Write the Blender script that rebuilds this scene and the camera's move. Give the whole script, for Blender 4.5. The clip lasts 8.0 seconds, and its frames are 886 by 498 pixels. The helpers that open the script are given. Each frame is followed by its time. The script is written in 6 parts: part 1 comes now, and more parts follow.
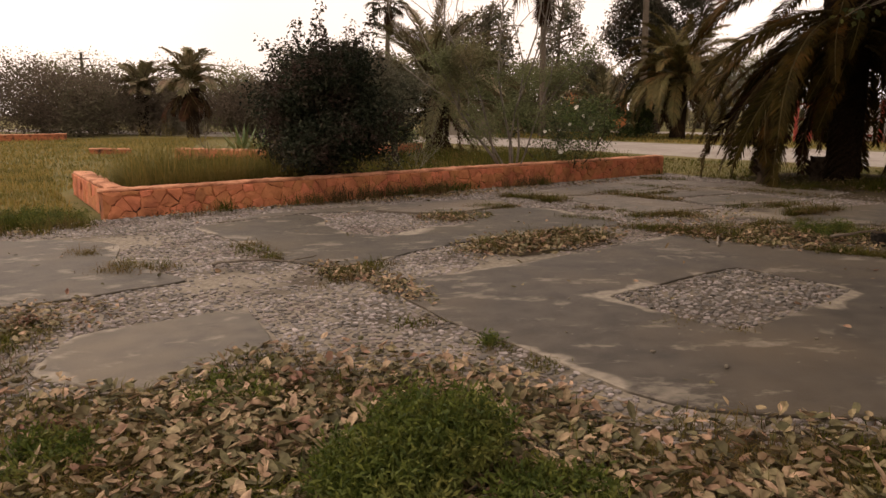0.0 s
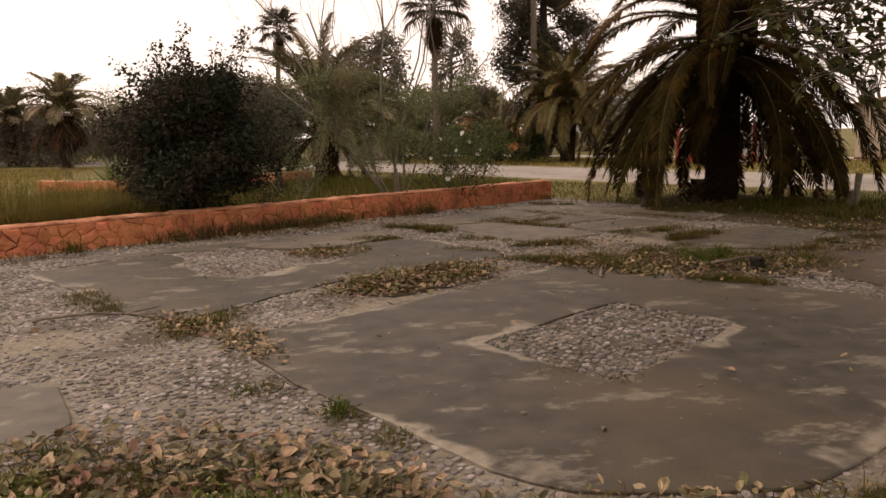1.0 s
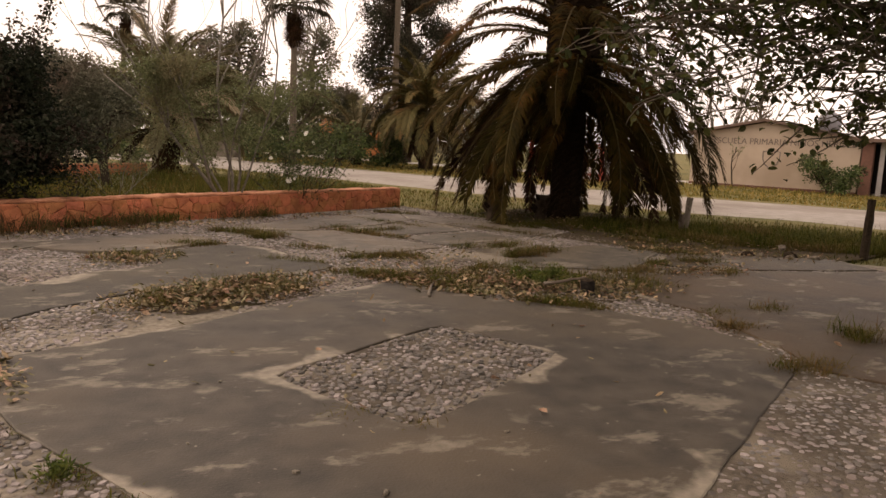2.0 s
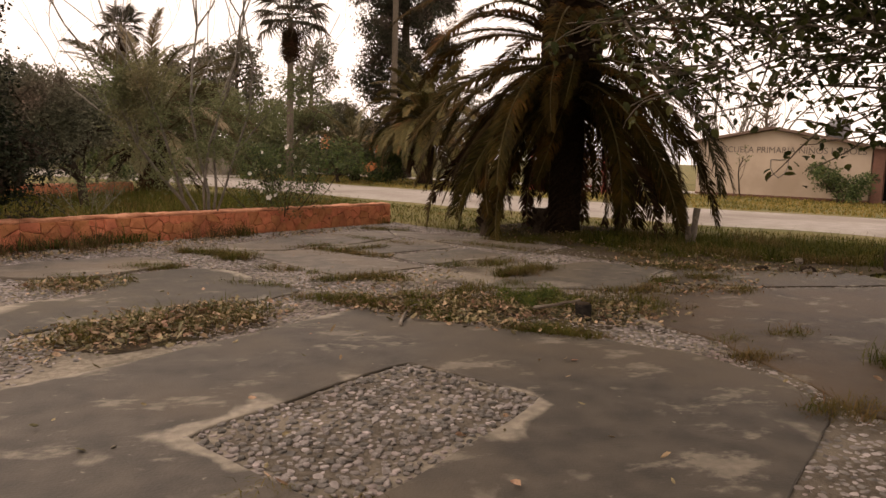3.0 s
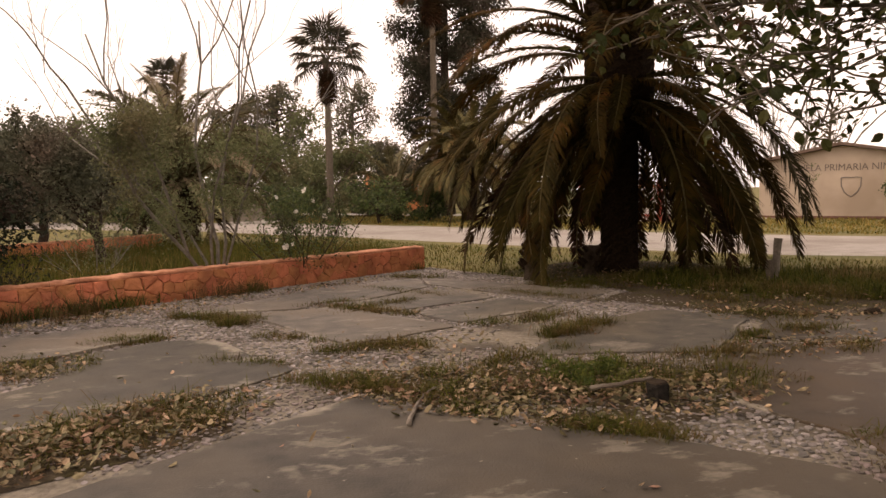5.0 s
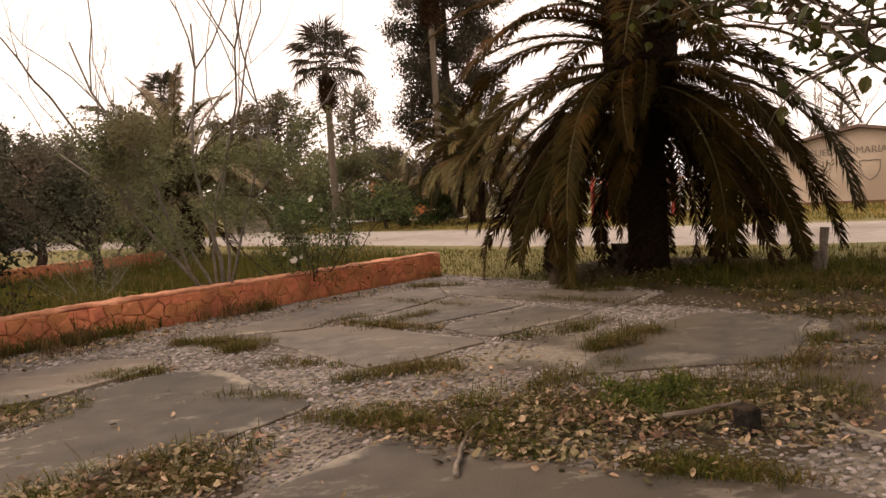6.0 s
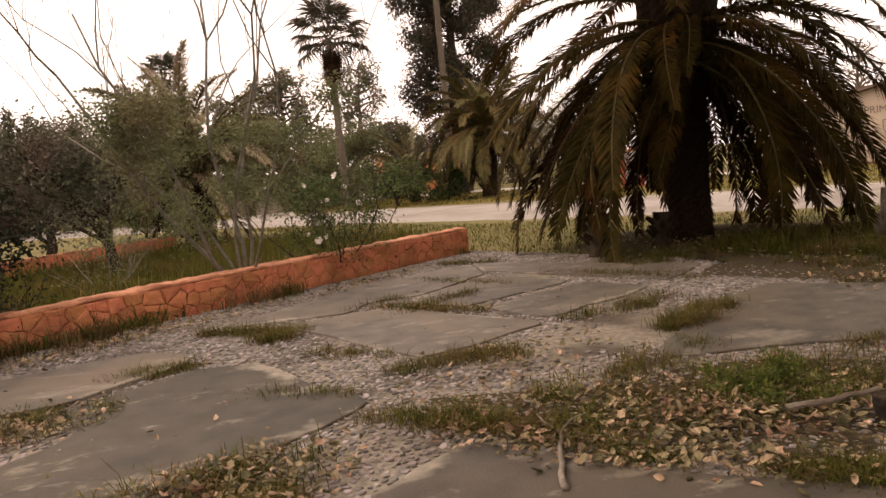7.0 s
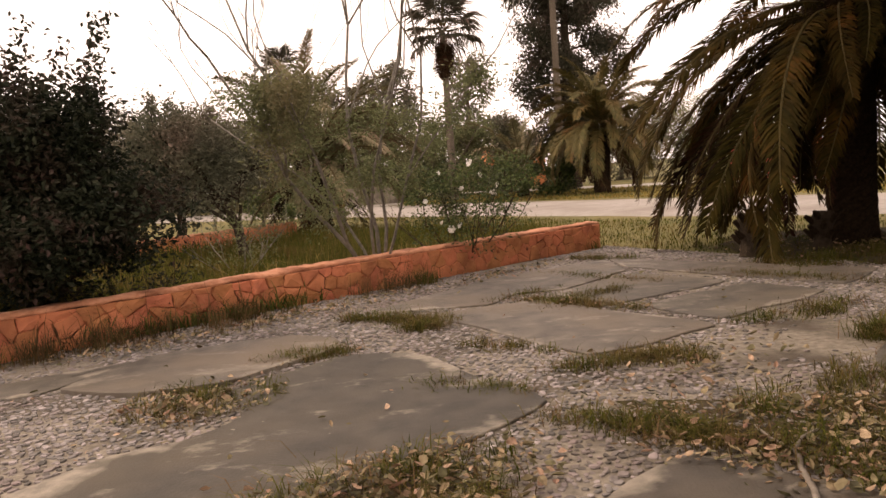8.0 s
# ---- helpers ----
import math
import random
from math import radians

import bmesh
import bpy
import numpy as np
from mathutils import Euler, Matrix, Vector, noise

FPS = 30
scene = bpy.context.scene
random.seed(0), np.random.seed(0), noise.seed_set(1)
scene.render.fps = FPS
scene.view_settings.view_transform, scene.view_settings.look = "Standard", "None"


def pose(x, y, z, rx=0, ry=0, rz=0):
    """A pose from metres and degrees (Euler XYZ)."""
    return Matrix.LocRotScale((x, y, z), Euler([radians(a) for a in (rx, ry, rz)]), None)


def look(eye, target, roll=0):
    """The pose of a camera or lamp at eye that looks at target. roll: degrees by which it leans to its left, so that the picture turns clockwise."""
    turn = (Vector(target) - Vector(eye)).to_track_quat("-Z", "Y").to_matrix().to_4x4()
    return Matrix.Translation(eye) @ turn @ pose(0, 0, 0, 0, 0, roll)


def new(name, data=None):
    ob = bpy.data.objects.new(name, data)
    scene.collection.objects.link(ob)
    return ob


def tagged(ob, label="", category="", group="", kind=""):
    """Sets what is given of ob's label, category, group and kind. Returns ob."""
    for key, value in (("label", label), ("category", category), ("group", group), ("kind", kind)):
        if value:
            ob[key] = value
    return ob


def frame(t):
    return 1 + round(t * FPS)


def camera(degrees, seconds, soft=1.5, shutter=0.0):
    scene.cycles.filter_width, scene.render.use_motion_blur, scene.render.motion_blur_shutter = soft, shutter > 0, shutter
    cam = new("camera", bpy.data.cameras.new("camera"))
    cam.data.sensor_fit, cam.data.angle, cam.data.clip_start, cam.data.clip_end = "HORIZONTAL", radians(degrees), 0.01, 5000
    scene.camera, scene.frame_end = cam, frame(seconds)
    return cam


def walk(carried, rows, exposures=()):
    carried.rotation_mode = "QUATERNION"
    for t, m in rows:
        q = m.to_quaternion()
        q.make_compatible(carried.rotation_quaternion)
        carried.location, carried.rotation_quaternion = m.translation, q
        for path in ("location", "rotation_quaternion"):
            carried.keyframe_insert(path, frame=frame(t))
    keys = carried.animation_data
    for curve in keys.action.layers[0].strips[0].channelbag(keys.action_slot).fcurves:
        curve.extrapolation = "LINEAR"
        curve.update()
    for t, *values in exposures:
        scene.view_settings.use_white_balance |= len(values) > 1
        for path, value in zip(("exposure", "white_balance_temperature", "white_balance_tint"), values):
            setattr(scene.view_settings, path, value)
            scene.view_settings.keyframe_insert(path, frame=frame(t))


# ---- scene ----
cam = camera(62.4, 8.0, soft=1.5)
PATH = [
    (0, (0.135, 0.287, 1.394), (0.108, 2.252, 1.025), -0.5),
    (0.5, (0.286, 0.588, 1.398), (0.375, 2.558, 1.069), -0.4),
    (1, (0.474, 0.887, 1.421), (0.711, 2.849, 1.114), -1.1),
    (1.5, (0.738, 1.139, 1.421), (1.08, 3.081, 1.087), 0.9),
    (2, (0.947, 1.412, 1.423), (1.553, 3.296, 1.133), 2.7),
    (2.2, (1.006, 1.552, 1.442), (1.648, 3.422, 1.141), 1.3),
    (3.3, (1.588, 2.324, 1.35), (2.168, 4.229, 1.161), 1.7),
    (3.5, (1.631, 2.448, 1.35), (2.24, 4.347, 1.206), 1.8),
    (4, (1.842, 2.794, 1.361), (2.445, 4.696, 1.218), 0.6),
    (4.5, (2.062, 3.154, 1.379), (2.449, 5.107, 1.195), 0.8),
    (4.7, (2.109, 3.304, 1.382), (2.546, 5.248, 1.211), 0.0),
    (6, (2.097, 4.308, 1.387), (2.538, 6.254, 1.24), -3.7),
    (6.5, (1.965, 4.623, 1.39), (2.527, 6.527, 1.15), -4.3),
    (7, (1.846, 4.949, 1.373), (2.267, 6.893, 1.161), -5.6),
    (7.5, (1.621, 5.141, 1.377), (1.858, 7.118, 1.192), -4.8),
    (8, (1.374, 5.357, 1.327), (1.538, 7.34, 1.125), -4.3),
]
walk(cam, [(t, look(eye, target, roll)) for t, eye, target, roll in PATH],
     exposures=[(0.0, 0.47, 9100, 21), (2.0, 0.65, 9100, 21), (4.0, 0.78, 9100, 22), (6.5, 0.96, 9200, 23), (8.0, 1.08, 9100, 23)])

# ---- world, sun, exposure ----
world = bpy.data.worlds.new("overcast")
scene.world = world
world.use_nodes = True
wn, wl = world.node_tree.nodes, world.node_tree.links
wn.clear()
w_out = wn.new("ShaderNodeOutputWorld")
w_bg = wn.new("ShaderNodeBackground")
w_sky = wn.new("ShaderNodeTexSky")
w_sky.sky_type, w_sky.sun_disc = "NISHITA", False
w_sky.sun_elevation, w_sky.sun_rotation = radians(42), radians(-60)
w_sky.dust_density = 4.0
w_dim = wn.new("ShaderNodeMixRGB")
w_dim.blend_type = "MULTIPLY"
w_dim.inputs[0].default_value = 1.0
w_dim.inputs[2].default_value = (0.09, 0.09, 0.09, 1)
w_co = wn.new("ShaderNodeTexCoord")
w_noise = wn.new("ShaderNodeTexNoise")
w_noise.inputs["Scale"].default_value = 2.2
w_noise.inputs["Detail"].default_value = 4
w_ramp = wn.new("ShaderNodeValToRGB")
w_ramp.color_ramp.elements[0].position, w_ramp.color_ramp.elements[0].color = 0.3, (0.82, 0.82, 0.89, 1)
w_ramp.color_ramp.elements[1].position, w_ramp.color_ramp.elements[1].color = 0.7, (0.98, 0.98, 1.07, 1)
w_mix = wn.new("ShaderNodeMixRGB")
w_mix.inputs[0].default_value = 0.9
wl.new(w_co.outputs["Generated"], w_noise.inputs["Vector"])
wl.new(w_noise.outputs["Fac"], w_ramp.inputs[0])
wl.new(w_sky.outputs[0], w_dim.inputs[1])
wl.new(w_dim.outputs[0], w_mix.inputs[1])
wl.new(w_ramp.outputs[0], w_mix.inputs[2])
wl.new(w_mix.outputs[0], w_bg.inputs["Color"])
w_bg.inputs["Strength"].default_value = 1.02
wl.new(w_bg.outputs[0], w_out.inputs[0])

sun = new("sun", bpy.data.lights.new("sun", "SUN"))
sun.data.energy, sun.data.angle, sun.data.color = 0.7, radians(25), (1.0, 0.95, 0.88)
sun.matrix_world = look((-20, 12, 22), (0, 0, 0))

# ---- materials ----


def rgba(c):
    return (c[0], c[1], c[2], 1.0)


def surface(name, c1, c2, c3=None, fine=18.0, big=0.9, rough=0.9, bump=0.25, bump_scale=60.0, island=0.0, each=0.0, spread=0.5, see=0.0, gloss=0.25):
    """Two-scale mottled surface: c1 to c2 in fine grain, c3 in large stains; island and each vary it piece by piece."""
    m = bpy.data.materials.new(name)
    m.use_nodes = True
    n, l = m.node_tree.nodes, m.node_tree.links
    b = n["Principled BSDF"]
    b.inputs["Roughness"].default_value = rough
    b.inputs["Specular IOR Level"].default_value = gloss
    co = n.new("ShaderNodeTexCoord")
    fn = n.new("ShaderNodeTexNoise")
    fn.inputs["Scale"].default_value, fn.inputs["Detail"].default_value = fine, 6
    l.new(co.outputs["Object"], fn.inputs["Vector"])
    ra = n.new("ShaderNodeValToRGB")
    ra.color_ramp.elements[0].position, ra.color_ramp.elements[0].color = 0.5 - spread / 2, rgba(c1)
    ra.color_ramp.elements[1].position, ra.color_ramp.elements[1].color = 0.5 + spread / 2, rgba(c2)
    l.new(fn.outputs["Fac"], ra.inputs[0])
    colour = ra.outputs[0]
    if c3 is not None:
        bn = n.new("ShaderNodeTexNoise")
        bn.inputs["Scale"].default_value, bn.inputs["Detail"].default_value = big, 5
        l.new(co.outputs["Object"], bn.inputs["Vector"])
        br = n.new("ShaderNodeValToRGB")
        br.color_ramp.elements[0].position, br.color_ramp.elements[1].position = 0.47, 0.66
        l.new(bn.outputs["Fac"], br.inputs[0])
        mx = n.new("ShaderNodeMixRGB")
        mx.inputs[2].default_value = rgba(c3)
        l.new(br.outputs[0], mx.inputs[0])
        l.new(colour, mx.inputs[1])
        colour = mx.outputs[0]
    for amount, source in ((island, "isl"), (each, "obj")):
        if amount:
            if source == "isl":
                rnd = n.new("ShaderNodeNewGeometry").outputs["Random Per Island"]
            else:
                rnd = n.new("ShaderNodeObjectInfo").outputs["Random"]
            hv = n.new("ShaderNodeHueSaturation")
            mr = n.new("ShaderNodeMapRange")
            mr.inputs["To Min"].default_value, mr.inputs["To Max"].default_value = 1 - amount, 1 + amount
            l.new(rnd, mr.inputs["Value"])
            l.new(mr.outputs[0], hv.inputs["Value"])
            m2 = n.new("ShaderNodeMapRange")
            m2.inputs["To Min"].default_value, m2.inputs["To Max"].default_value = 0.5 + amount * 0.06, 0.5 - amount * 0.06
            l.new(rnd, m2.inputs["Value"])
            l.new(m2.outputs[0], hv.inputs["Hue"])
            l.new(colour, hv.inputs["Color"])
            colour = hv.outputs[0]
    l.new(colour, b.inputs["Base Color"])
    if bump:
        bu = n.new("ShaderNodeTexNoise")
        bu.inputs["Scale"].default_value, bu.inputs["Detail"].default_value = bump_scale, 8
        l.new(co.outputs["Object"], bu.inputs["Vector"])
        bp = n.new("ShaderNodeBump")
        bp.inputs["Strength"].default_value, bp.inputs["Distance"].default_value = bump, 0.02
        l.new(bu.outputs["Fac"], bp.inputs["Height"])
        l.new(bp.outputs[0], b.inputs["Normal"])
    if see:
        tr = n.new("ShaderNodeBsdfTranslucent")
        l.new(colour, tr.inputs["Color"])
        ms = n.new("ShaderNodeMixShader")
        ms.inputs[0].default_value = see
        l.new(b.outputs[0], ms.inputs[1])
        l.new(tr.outputs[0], ms.inputs[2])
        l.new(ms.outputs[0], n["Material Output"].inputs["Surface"])
    return m


def worn_concrete(name="weathered_concrete", tone=(1.0, 1.0, 1.0)):
    """Dark weathered slab; the attribute wear (1 at broken rims) lets the paler sandy mortar through in ragged patches."""
    k = np.array(tone)
    m = surface(name, k * (0.040, 0.035, 0.0285), k * (0.078, 0.067, 0.053), k * (0.088, 0.070, 0.049), fine=4.5, big=0.7, rough=0.66, bump=0.22, bump_scale=70, spread=0.34, each=0.16)
    n, l = m.node_tree.nodes, m.node_tree.links
    b = n["Principled BSDF"]
    b.inputs["Specular IOR Level"].default_value = 0.35
    old = b.inputs["Base Color"].links[0].from_socket
    at = n.new("ShaderNodeAttribute")
    at.attribute_name = "wear"
    co = n.new("ShaderNodeTexCoord")
    no = n.new("ShaderNodeTexNoise")
    no.inputs["Scale"].default_value, no.inputs["Detail"].default_value = 2.6, 7
    l.new(co.outputs["Object"], no.inputs["Vector"])
    ad = n.new("ShaderNodeMath")
    ad.operation = "MULTIPLY_ADD"
    ad.inputs[1].default_value = 0.40
    l.new(at.outputs["Fac"], ad.inputs[0])
    l.new(no.outputs["Fac"], ad.inputs[2])
    ra = n.new("ShaderNodeValToRGB")
    ra.color_ramp.elements[0].position, ra.color_ramp.elements[1].position = 0.65, 0.77
    l.new(ad.outputs[0], ra.inputs[0])
    # scuffs: thin pale streaks
    mp = n.new("ShaderNodeMapping")
    mp.inputs["Rotation"].default_value = (0, 0, radians(-37))
    mp.inputs["Scale"].default_value = (1.0, 1.7, 1.0)
    l.new(co.outputs["Object"], mp.inputs["Vector"])
    sc = n.new("ShaderNodeTexNoise")
    sc.inputs["Scale"].default_value, sc.inputs["Detail"].default_value, sc.inputs["Roughness"].default_value = 1.5, 10, 0.70
    l.new(mp.outputs[0], sc.inputs["Vector"])
    sr = n.new("ShaderNodeValToRGB")
    sr.color_ramp.elements[0].position, sr.color_ramp.elements[1].position = 0.555, 0.615
    l.new(sc.outputs["Fac"], sr.inputs[0])
    mx = n.new("ShaderNodeMath")
    mx.operation = "MAXIMUM"
    half = n.new("ShaderNodeMath")
    half.operation = "MULTIPLY"
    half.inputs[1].default_value = 0.6
    l.new(sr.outputs[0], half.inputs[0])
    l.new(ra.outputs[0], mx.inputs[0])
    l.new(half.outputs[0], mx.inputs[1])
    pale = n.new("ShaderNodeValToRGB")
    pale.color_ramp.elements[0].position, pale.color_ramp.elements[0].color = 0.3, (0.15, 0.132, 0.105, 1)
    pale.color_ramp.elements[1].position, pale.color_ramp.elements[1].color = 0.7, (0.29, 0.253, 0.20, 1)
    pn = n.new("ShaderNodeTexNoise")
    pn.inputs["Scale"].default_value, pn.inputs["Detail"].default_value = 14, 6
    l.new(co.outputs["Object"], pn.inputs["Vector"])
    l.new(pn.outputs["Fac"], pale.inputs[0])
    mc = n.new("ShaderNodeMixRGB")
    # scattered pale chips
    vo = n.new("ShaderNodeTexVoronoi")
    vo.inputs["Scale"].default_value = 9.0
    wob = n.new("ShaderNodeTexNoise")
    wob.inputs["Scale"].default_value, wob.inputs["Detail"].default_value = 40.0, 3
    l.new(co.outputs["Object"], wob.inputs["Vector"])
    shift = n.new("ShaderNodeVectorMath")
    shift.operation = "MULTIPLY_ADD"
    shift.inputs[1].default_value = (0.05, 0.05, 0.0)
    l.new(wob.outputs["Color"], shift.inputs[0])
    l.new(co.outputs["Object"], shift.inputs[2])
    l.new(shift.outputs[0], vo.inputs["Vector"])
    vr = n.new("ShaderNodeValToRGB")
    vr.color_ramp.elements[0].position, vr.color_ramp.elements[0].color = 0.045, (1, 1, 1, 1)
    vr.color_ramp.elements[1].position, vr.color_ramp.elements[1].color = 0.10, (0, 0, 0, 1)
    l.new(vo.outputs["Distance"], vr.inputs[0])
    vn = n.new("ShaderNodeTexNoise")
    vn.inputs["Scale"].default_value = 3.0
    l.new(co.outputs["Object"], vn.inputs["Vector"])
    vt = n.new("ShaderNodeValToRGB")
    vt.color_ramp.elements[0].position, vt.color_ramp.elements[1].position = 0.52, 0.57
    l.new(vn.outputs["Fac"], vt.inputs[0])
    vm = n.new("ShaderNodeMath")
    vm.operation = "MULTIPLY"
    l.new(vr.outputs[0], vm.inputs[0])
    l.new(vt.outputs[0], vm.inputs[1])
    m2 = n.new("ShaderNodeMath")
    m2.operation = "MAXIMUM"
    l.new(vm.outputs[0], m2.inputs[0])
    l.new(mx.outputs[0], m2.inputs[1])
    l.new(m2.outputs[0], mc.inputs[0])
    l.new(old, mc.inputs[1])
    l.new(pale.outputs[0], mc.inputs[2])
    l.new(mc.outputs[0], b.inputs["Base Color"])
    return m


M_SLAB = worn_concrete(tone=(0.90, 0.90, 0.88))
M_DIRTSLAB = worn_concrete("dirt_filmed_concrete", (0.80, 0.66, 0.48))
M_PALESLAB = worn_concrete("pale_weathered_concrete", (1.52, 1.54, 1.56))
M_MORTAR = surface("sandy_mortar", (0.125, 0.110, 0.088), (0.30, 0.262, 0.208), (0.085, 0.07, 0.053), fine=22, big=1.3, rough=0.95, bump=0.5, bump_scale=80)
M_GRIT = surface("dirty_grit", (0.050, 0.042, 0.033), (0.14, 0.118, 0.092), (0.21, 0.18, 0.14), fine=26, big=1.6, rough=1.0, bump=0.7, bump_scale=70)
M_COBBLE = surface("river_cobble", (0.072, 0.068, 0.064), (0.25, 0.232, 0.212), (0.12, 0.104, 0.090), fine=14, big=1.5, rough=0.9, bump=0.4, island=0.5, each=0.5)
M_SOIL = surface("dark_soil", (0.042, 0.032, 0.022), (0.092, 0.073, 0.052), (0.06, 0.052, 0.024), fine=30, big=2.0, rough=1.0, bump=0.8, bump_scale=60, gloss=0.06)
M_GROUND = surface("dry_grass_soil", (0.10, 0.086, 0.030), (0.165, 0.135, 0.048), (0.08, 0.08, 0.024), fine=9, big=0.35, rough=1.0, bump=0.8, bump_scale=30)
M_ROAD = surface("pale_dirt_road", (0.2200, 0.1980, 0.1760), (0.3168, 0.2904, 0.2640), (0.1936, 0.1672, 0.1452), fine=3, big=0.3, rough=0.95, bump=0.4)
M_STONE = surface("orange_painted_stone", (0.43, 0.150, 0.072), (0.62, 0.235, 0.118), (0.36, 0.125, 0.066), fine=7, big=2.6, rough=0.9, bump=1.0, bump_scale=16, each=0.16)
M_JOINT = surface("stained_orange_mortar", (0.24, 0.080, 0.038), (0.44, 0.15, 0.07), (0.05, 0.024, 0.016), fine=10, big=3.5, rough=0.95, bump=0.6, bump_scale=50)
M_COPING = surface("faded_orange_coping", (0.46, 0.185, 0.098), (0.66, 0.33, 0.21), (0.26, 0.10, 0.055), fine=14, big=3.0, rough=0.9, bump=1.0, bump_scale=26)
M_LITTER = surface("dry_leaf", (0.100, 0.076, 0.040), (0.37, 0.300, 0.170), (0.12, 0.074, 0.040), fine=30, big=2.5, rough=0.7, bump=0.2, island=0.75, see=0.08)
M_GRASS = surface("weedy_grass", (0.045, 0.055, 0.010), (0.098, 0.100, 0.020), (0.135, 0.098, 0.036), fine=6, big=1.1, rough=0.8, bump=0, island=0.45, see=0.25, gloss=0.06)
M_STRAW = surface("dead_straw_grass", (0.085, 0.056, 0.024), (0.17, 0.115, 0.052), (0.065, 0.045, 0.02), fine=8, big=1.5, rough=0.9, bump=0, island=0.5, see=0.15, gloss=0.06)
M_DRYGRASS = surface("yellowing_grass", (0.17, 0.135, 0.032), (0.27, 0.205, 0.065), (0.11, 0.105, 0.026), fine=4, big=0.5, rough=0.85, bump=0, island=0.4, see=0.25)
M_WEED = surface("fresh_green_weed", (0.038, 0.062, 0.010), (0.095, 0.122, 0.022), (0.12, 0.125, 0.032), fine=9, big=4, rough=0.7, bump=0, island=0.4, see=0.25)
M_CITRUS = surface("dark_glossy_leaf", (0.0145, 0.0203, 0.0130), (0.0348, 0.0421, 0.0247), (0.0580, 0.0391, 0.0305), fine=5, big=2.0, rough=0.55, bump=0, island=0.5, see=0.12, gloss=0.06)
M_DARKLEAF = surface("dark_olive_leaf", (0.0632, 0.0737, 0.0486), (0.1439, 0.1439, 0.0952), (0.1755, 0.1334, 0.1013), fine=3, big=0.8, rough=0.7, bump=0, island=0.28, see=0.18)
M_SHEOAK = surface("she_oak_needles", (0.030, 0.033, 0.022), (0.066, 0.064, 0.044), (0.075, 0.056, 0.044), fine=3, big=0.8, rough=0.75, bump=0, island=0.45, see=0.12, gloss=0.06)
M_OLIVE = surface("grey_olive_leaf", (0.0888, 0.1090, 0.0500), (0.1896, 0.2061, 0.1012), (0.1777, 0.1530, 0.0833), fine=3, big=0.8, rough=0.75, bump=0, island=0.22, see=0.2)
M_BROWNLEAF = surface("brownish_thicket_leaf", (0.0788, 0.0630, 0.0473), (0.1522, 0.1197, 0.0880), (0.0945, 0.0903, 0.0550), fine=2, big=0.3, rough=0.8, bump=0, island=0.25, see=0.2)
M_ROSELEAF = surface("rose_leaf", (0.045, 0.075, 0.02), (0.085, 0.12, 0.04), (0.06, 0.06, 0.03), fine=6, big=2, rough=0.6, bump=0, island=0.45, see=0.2)
M_FIGLEAF = surface("overhanging_leaf", (0.03, 0.042, 0.012), (0.075, 0.085, 0.022), (0.05, 0.04, 0.015), fine=6, big=1.5, rough=0.6, bump=0, island=0.5, see=0.3)
# Leaflets and dead leaves set near black to carry the crown's inner shade.
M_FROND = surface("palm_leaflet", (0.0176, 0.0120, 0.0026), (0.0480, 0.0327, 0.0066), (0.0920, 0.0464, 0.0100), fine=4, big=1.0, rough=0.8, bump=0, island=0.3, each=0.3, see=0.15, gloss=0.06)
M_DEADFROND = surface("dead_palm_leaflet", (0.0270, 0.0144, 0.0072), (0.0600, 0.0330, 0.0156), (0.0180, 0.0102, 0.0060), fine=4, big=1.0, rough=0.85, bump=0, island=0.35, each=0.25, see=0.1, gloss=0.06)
M_GREYFROND = surface("dusty_palm_leaflet", (0.0960, 0.0920, 0.0468), (0.1980, 0.1725, 0.0936), (0.1680, 0.1265, 0.0780), fine=4, big=1.0, rough=0.7, bump=0, island=0.3, each=0.25, see=0.15)
M_GOLDFROND = surface("golden_palm_leaflet", (0.0600, 0.0517, 0.0162), (0.1313, 0.1035, 0.0342), (0.1500, 0.0897, 0.0304), fine=4, big=1.0, rough=0.7, bump=0, island=0.3, each=0.3, see=0.15)
M_RACHIS = surface("palm_midrib", (0.0450, 0.0330, 0.0120), (0.0960, 0.0720, 0.0300), fine=12, rough=0.6, bump=0.1, each=0.2, gloss=0.06)
# Trunk fibre darkened as well, for the shade inside the main palm.
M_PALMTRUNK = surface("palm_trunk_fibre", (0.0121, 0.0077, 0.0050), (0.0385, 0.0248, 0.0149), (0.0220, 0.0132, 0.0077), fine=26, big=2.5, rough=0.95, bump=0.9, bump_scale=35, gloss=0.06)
M_BARK = surface("grey_bark", (0.075, 0.06, 0.045), (0.16, 0.13, 0.10), fine=20, rough=0.95, bump=0.7, bump_scale=50)
M_DARKBARK = surface("dark_bark", (0.025, 0.018, 0.013), (0.06, 0.045, 0.032), fine=20, rough=0.95, bump=0.7, bump_scale=50, gloss=0.06)
M_TWIG = surface("pale_bare_twig", (0.095, 0.085, 0.073), (0.23, 0.205, 0.175), fine=15, rough=0.9, bump=0.3)
M_WOOD = surface("weathered_wood", (0.12, 0.10, 0.08), (0.26, 0.225, 0.185), (0.08, 0.06, 0.045), fine=24, big=3, rough=0.95, bump=0.6)
M_CHAR = surface("charred_wood", (0.010, 0.009, 0.008), (0.035, 0.03, 0.025), fine=20, rough=0.9, bump=0.7, gloss=0.06)
M_SCHOOL = surface("cream_plaster", (0.4100, 0.3280, 0.2542), (0.4920, 0.3977, 0.3157), (0.3444, 0.2706, 0.2050), fine=1.5, big=0.4, rough=0.9, bump=0.15)
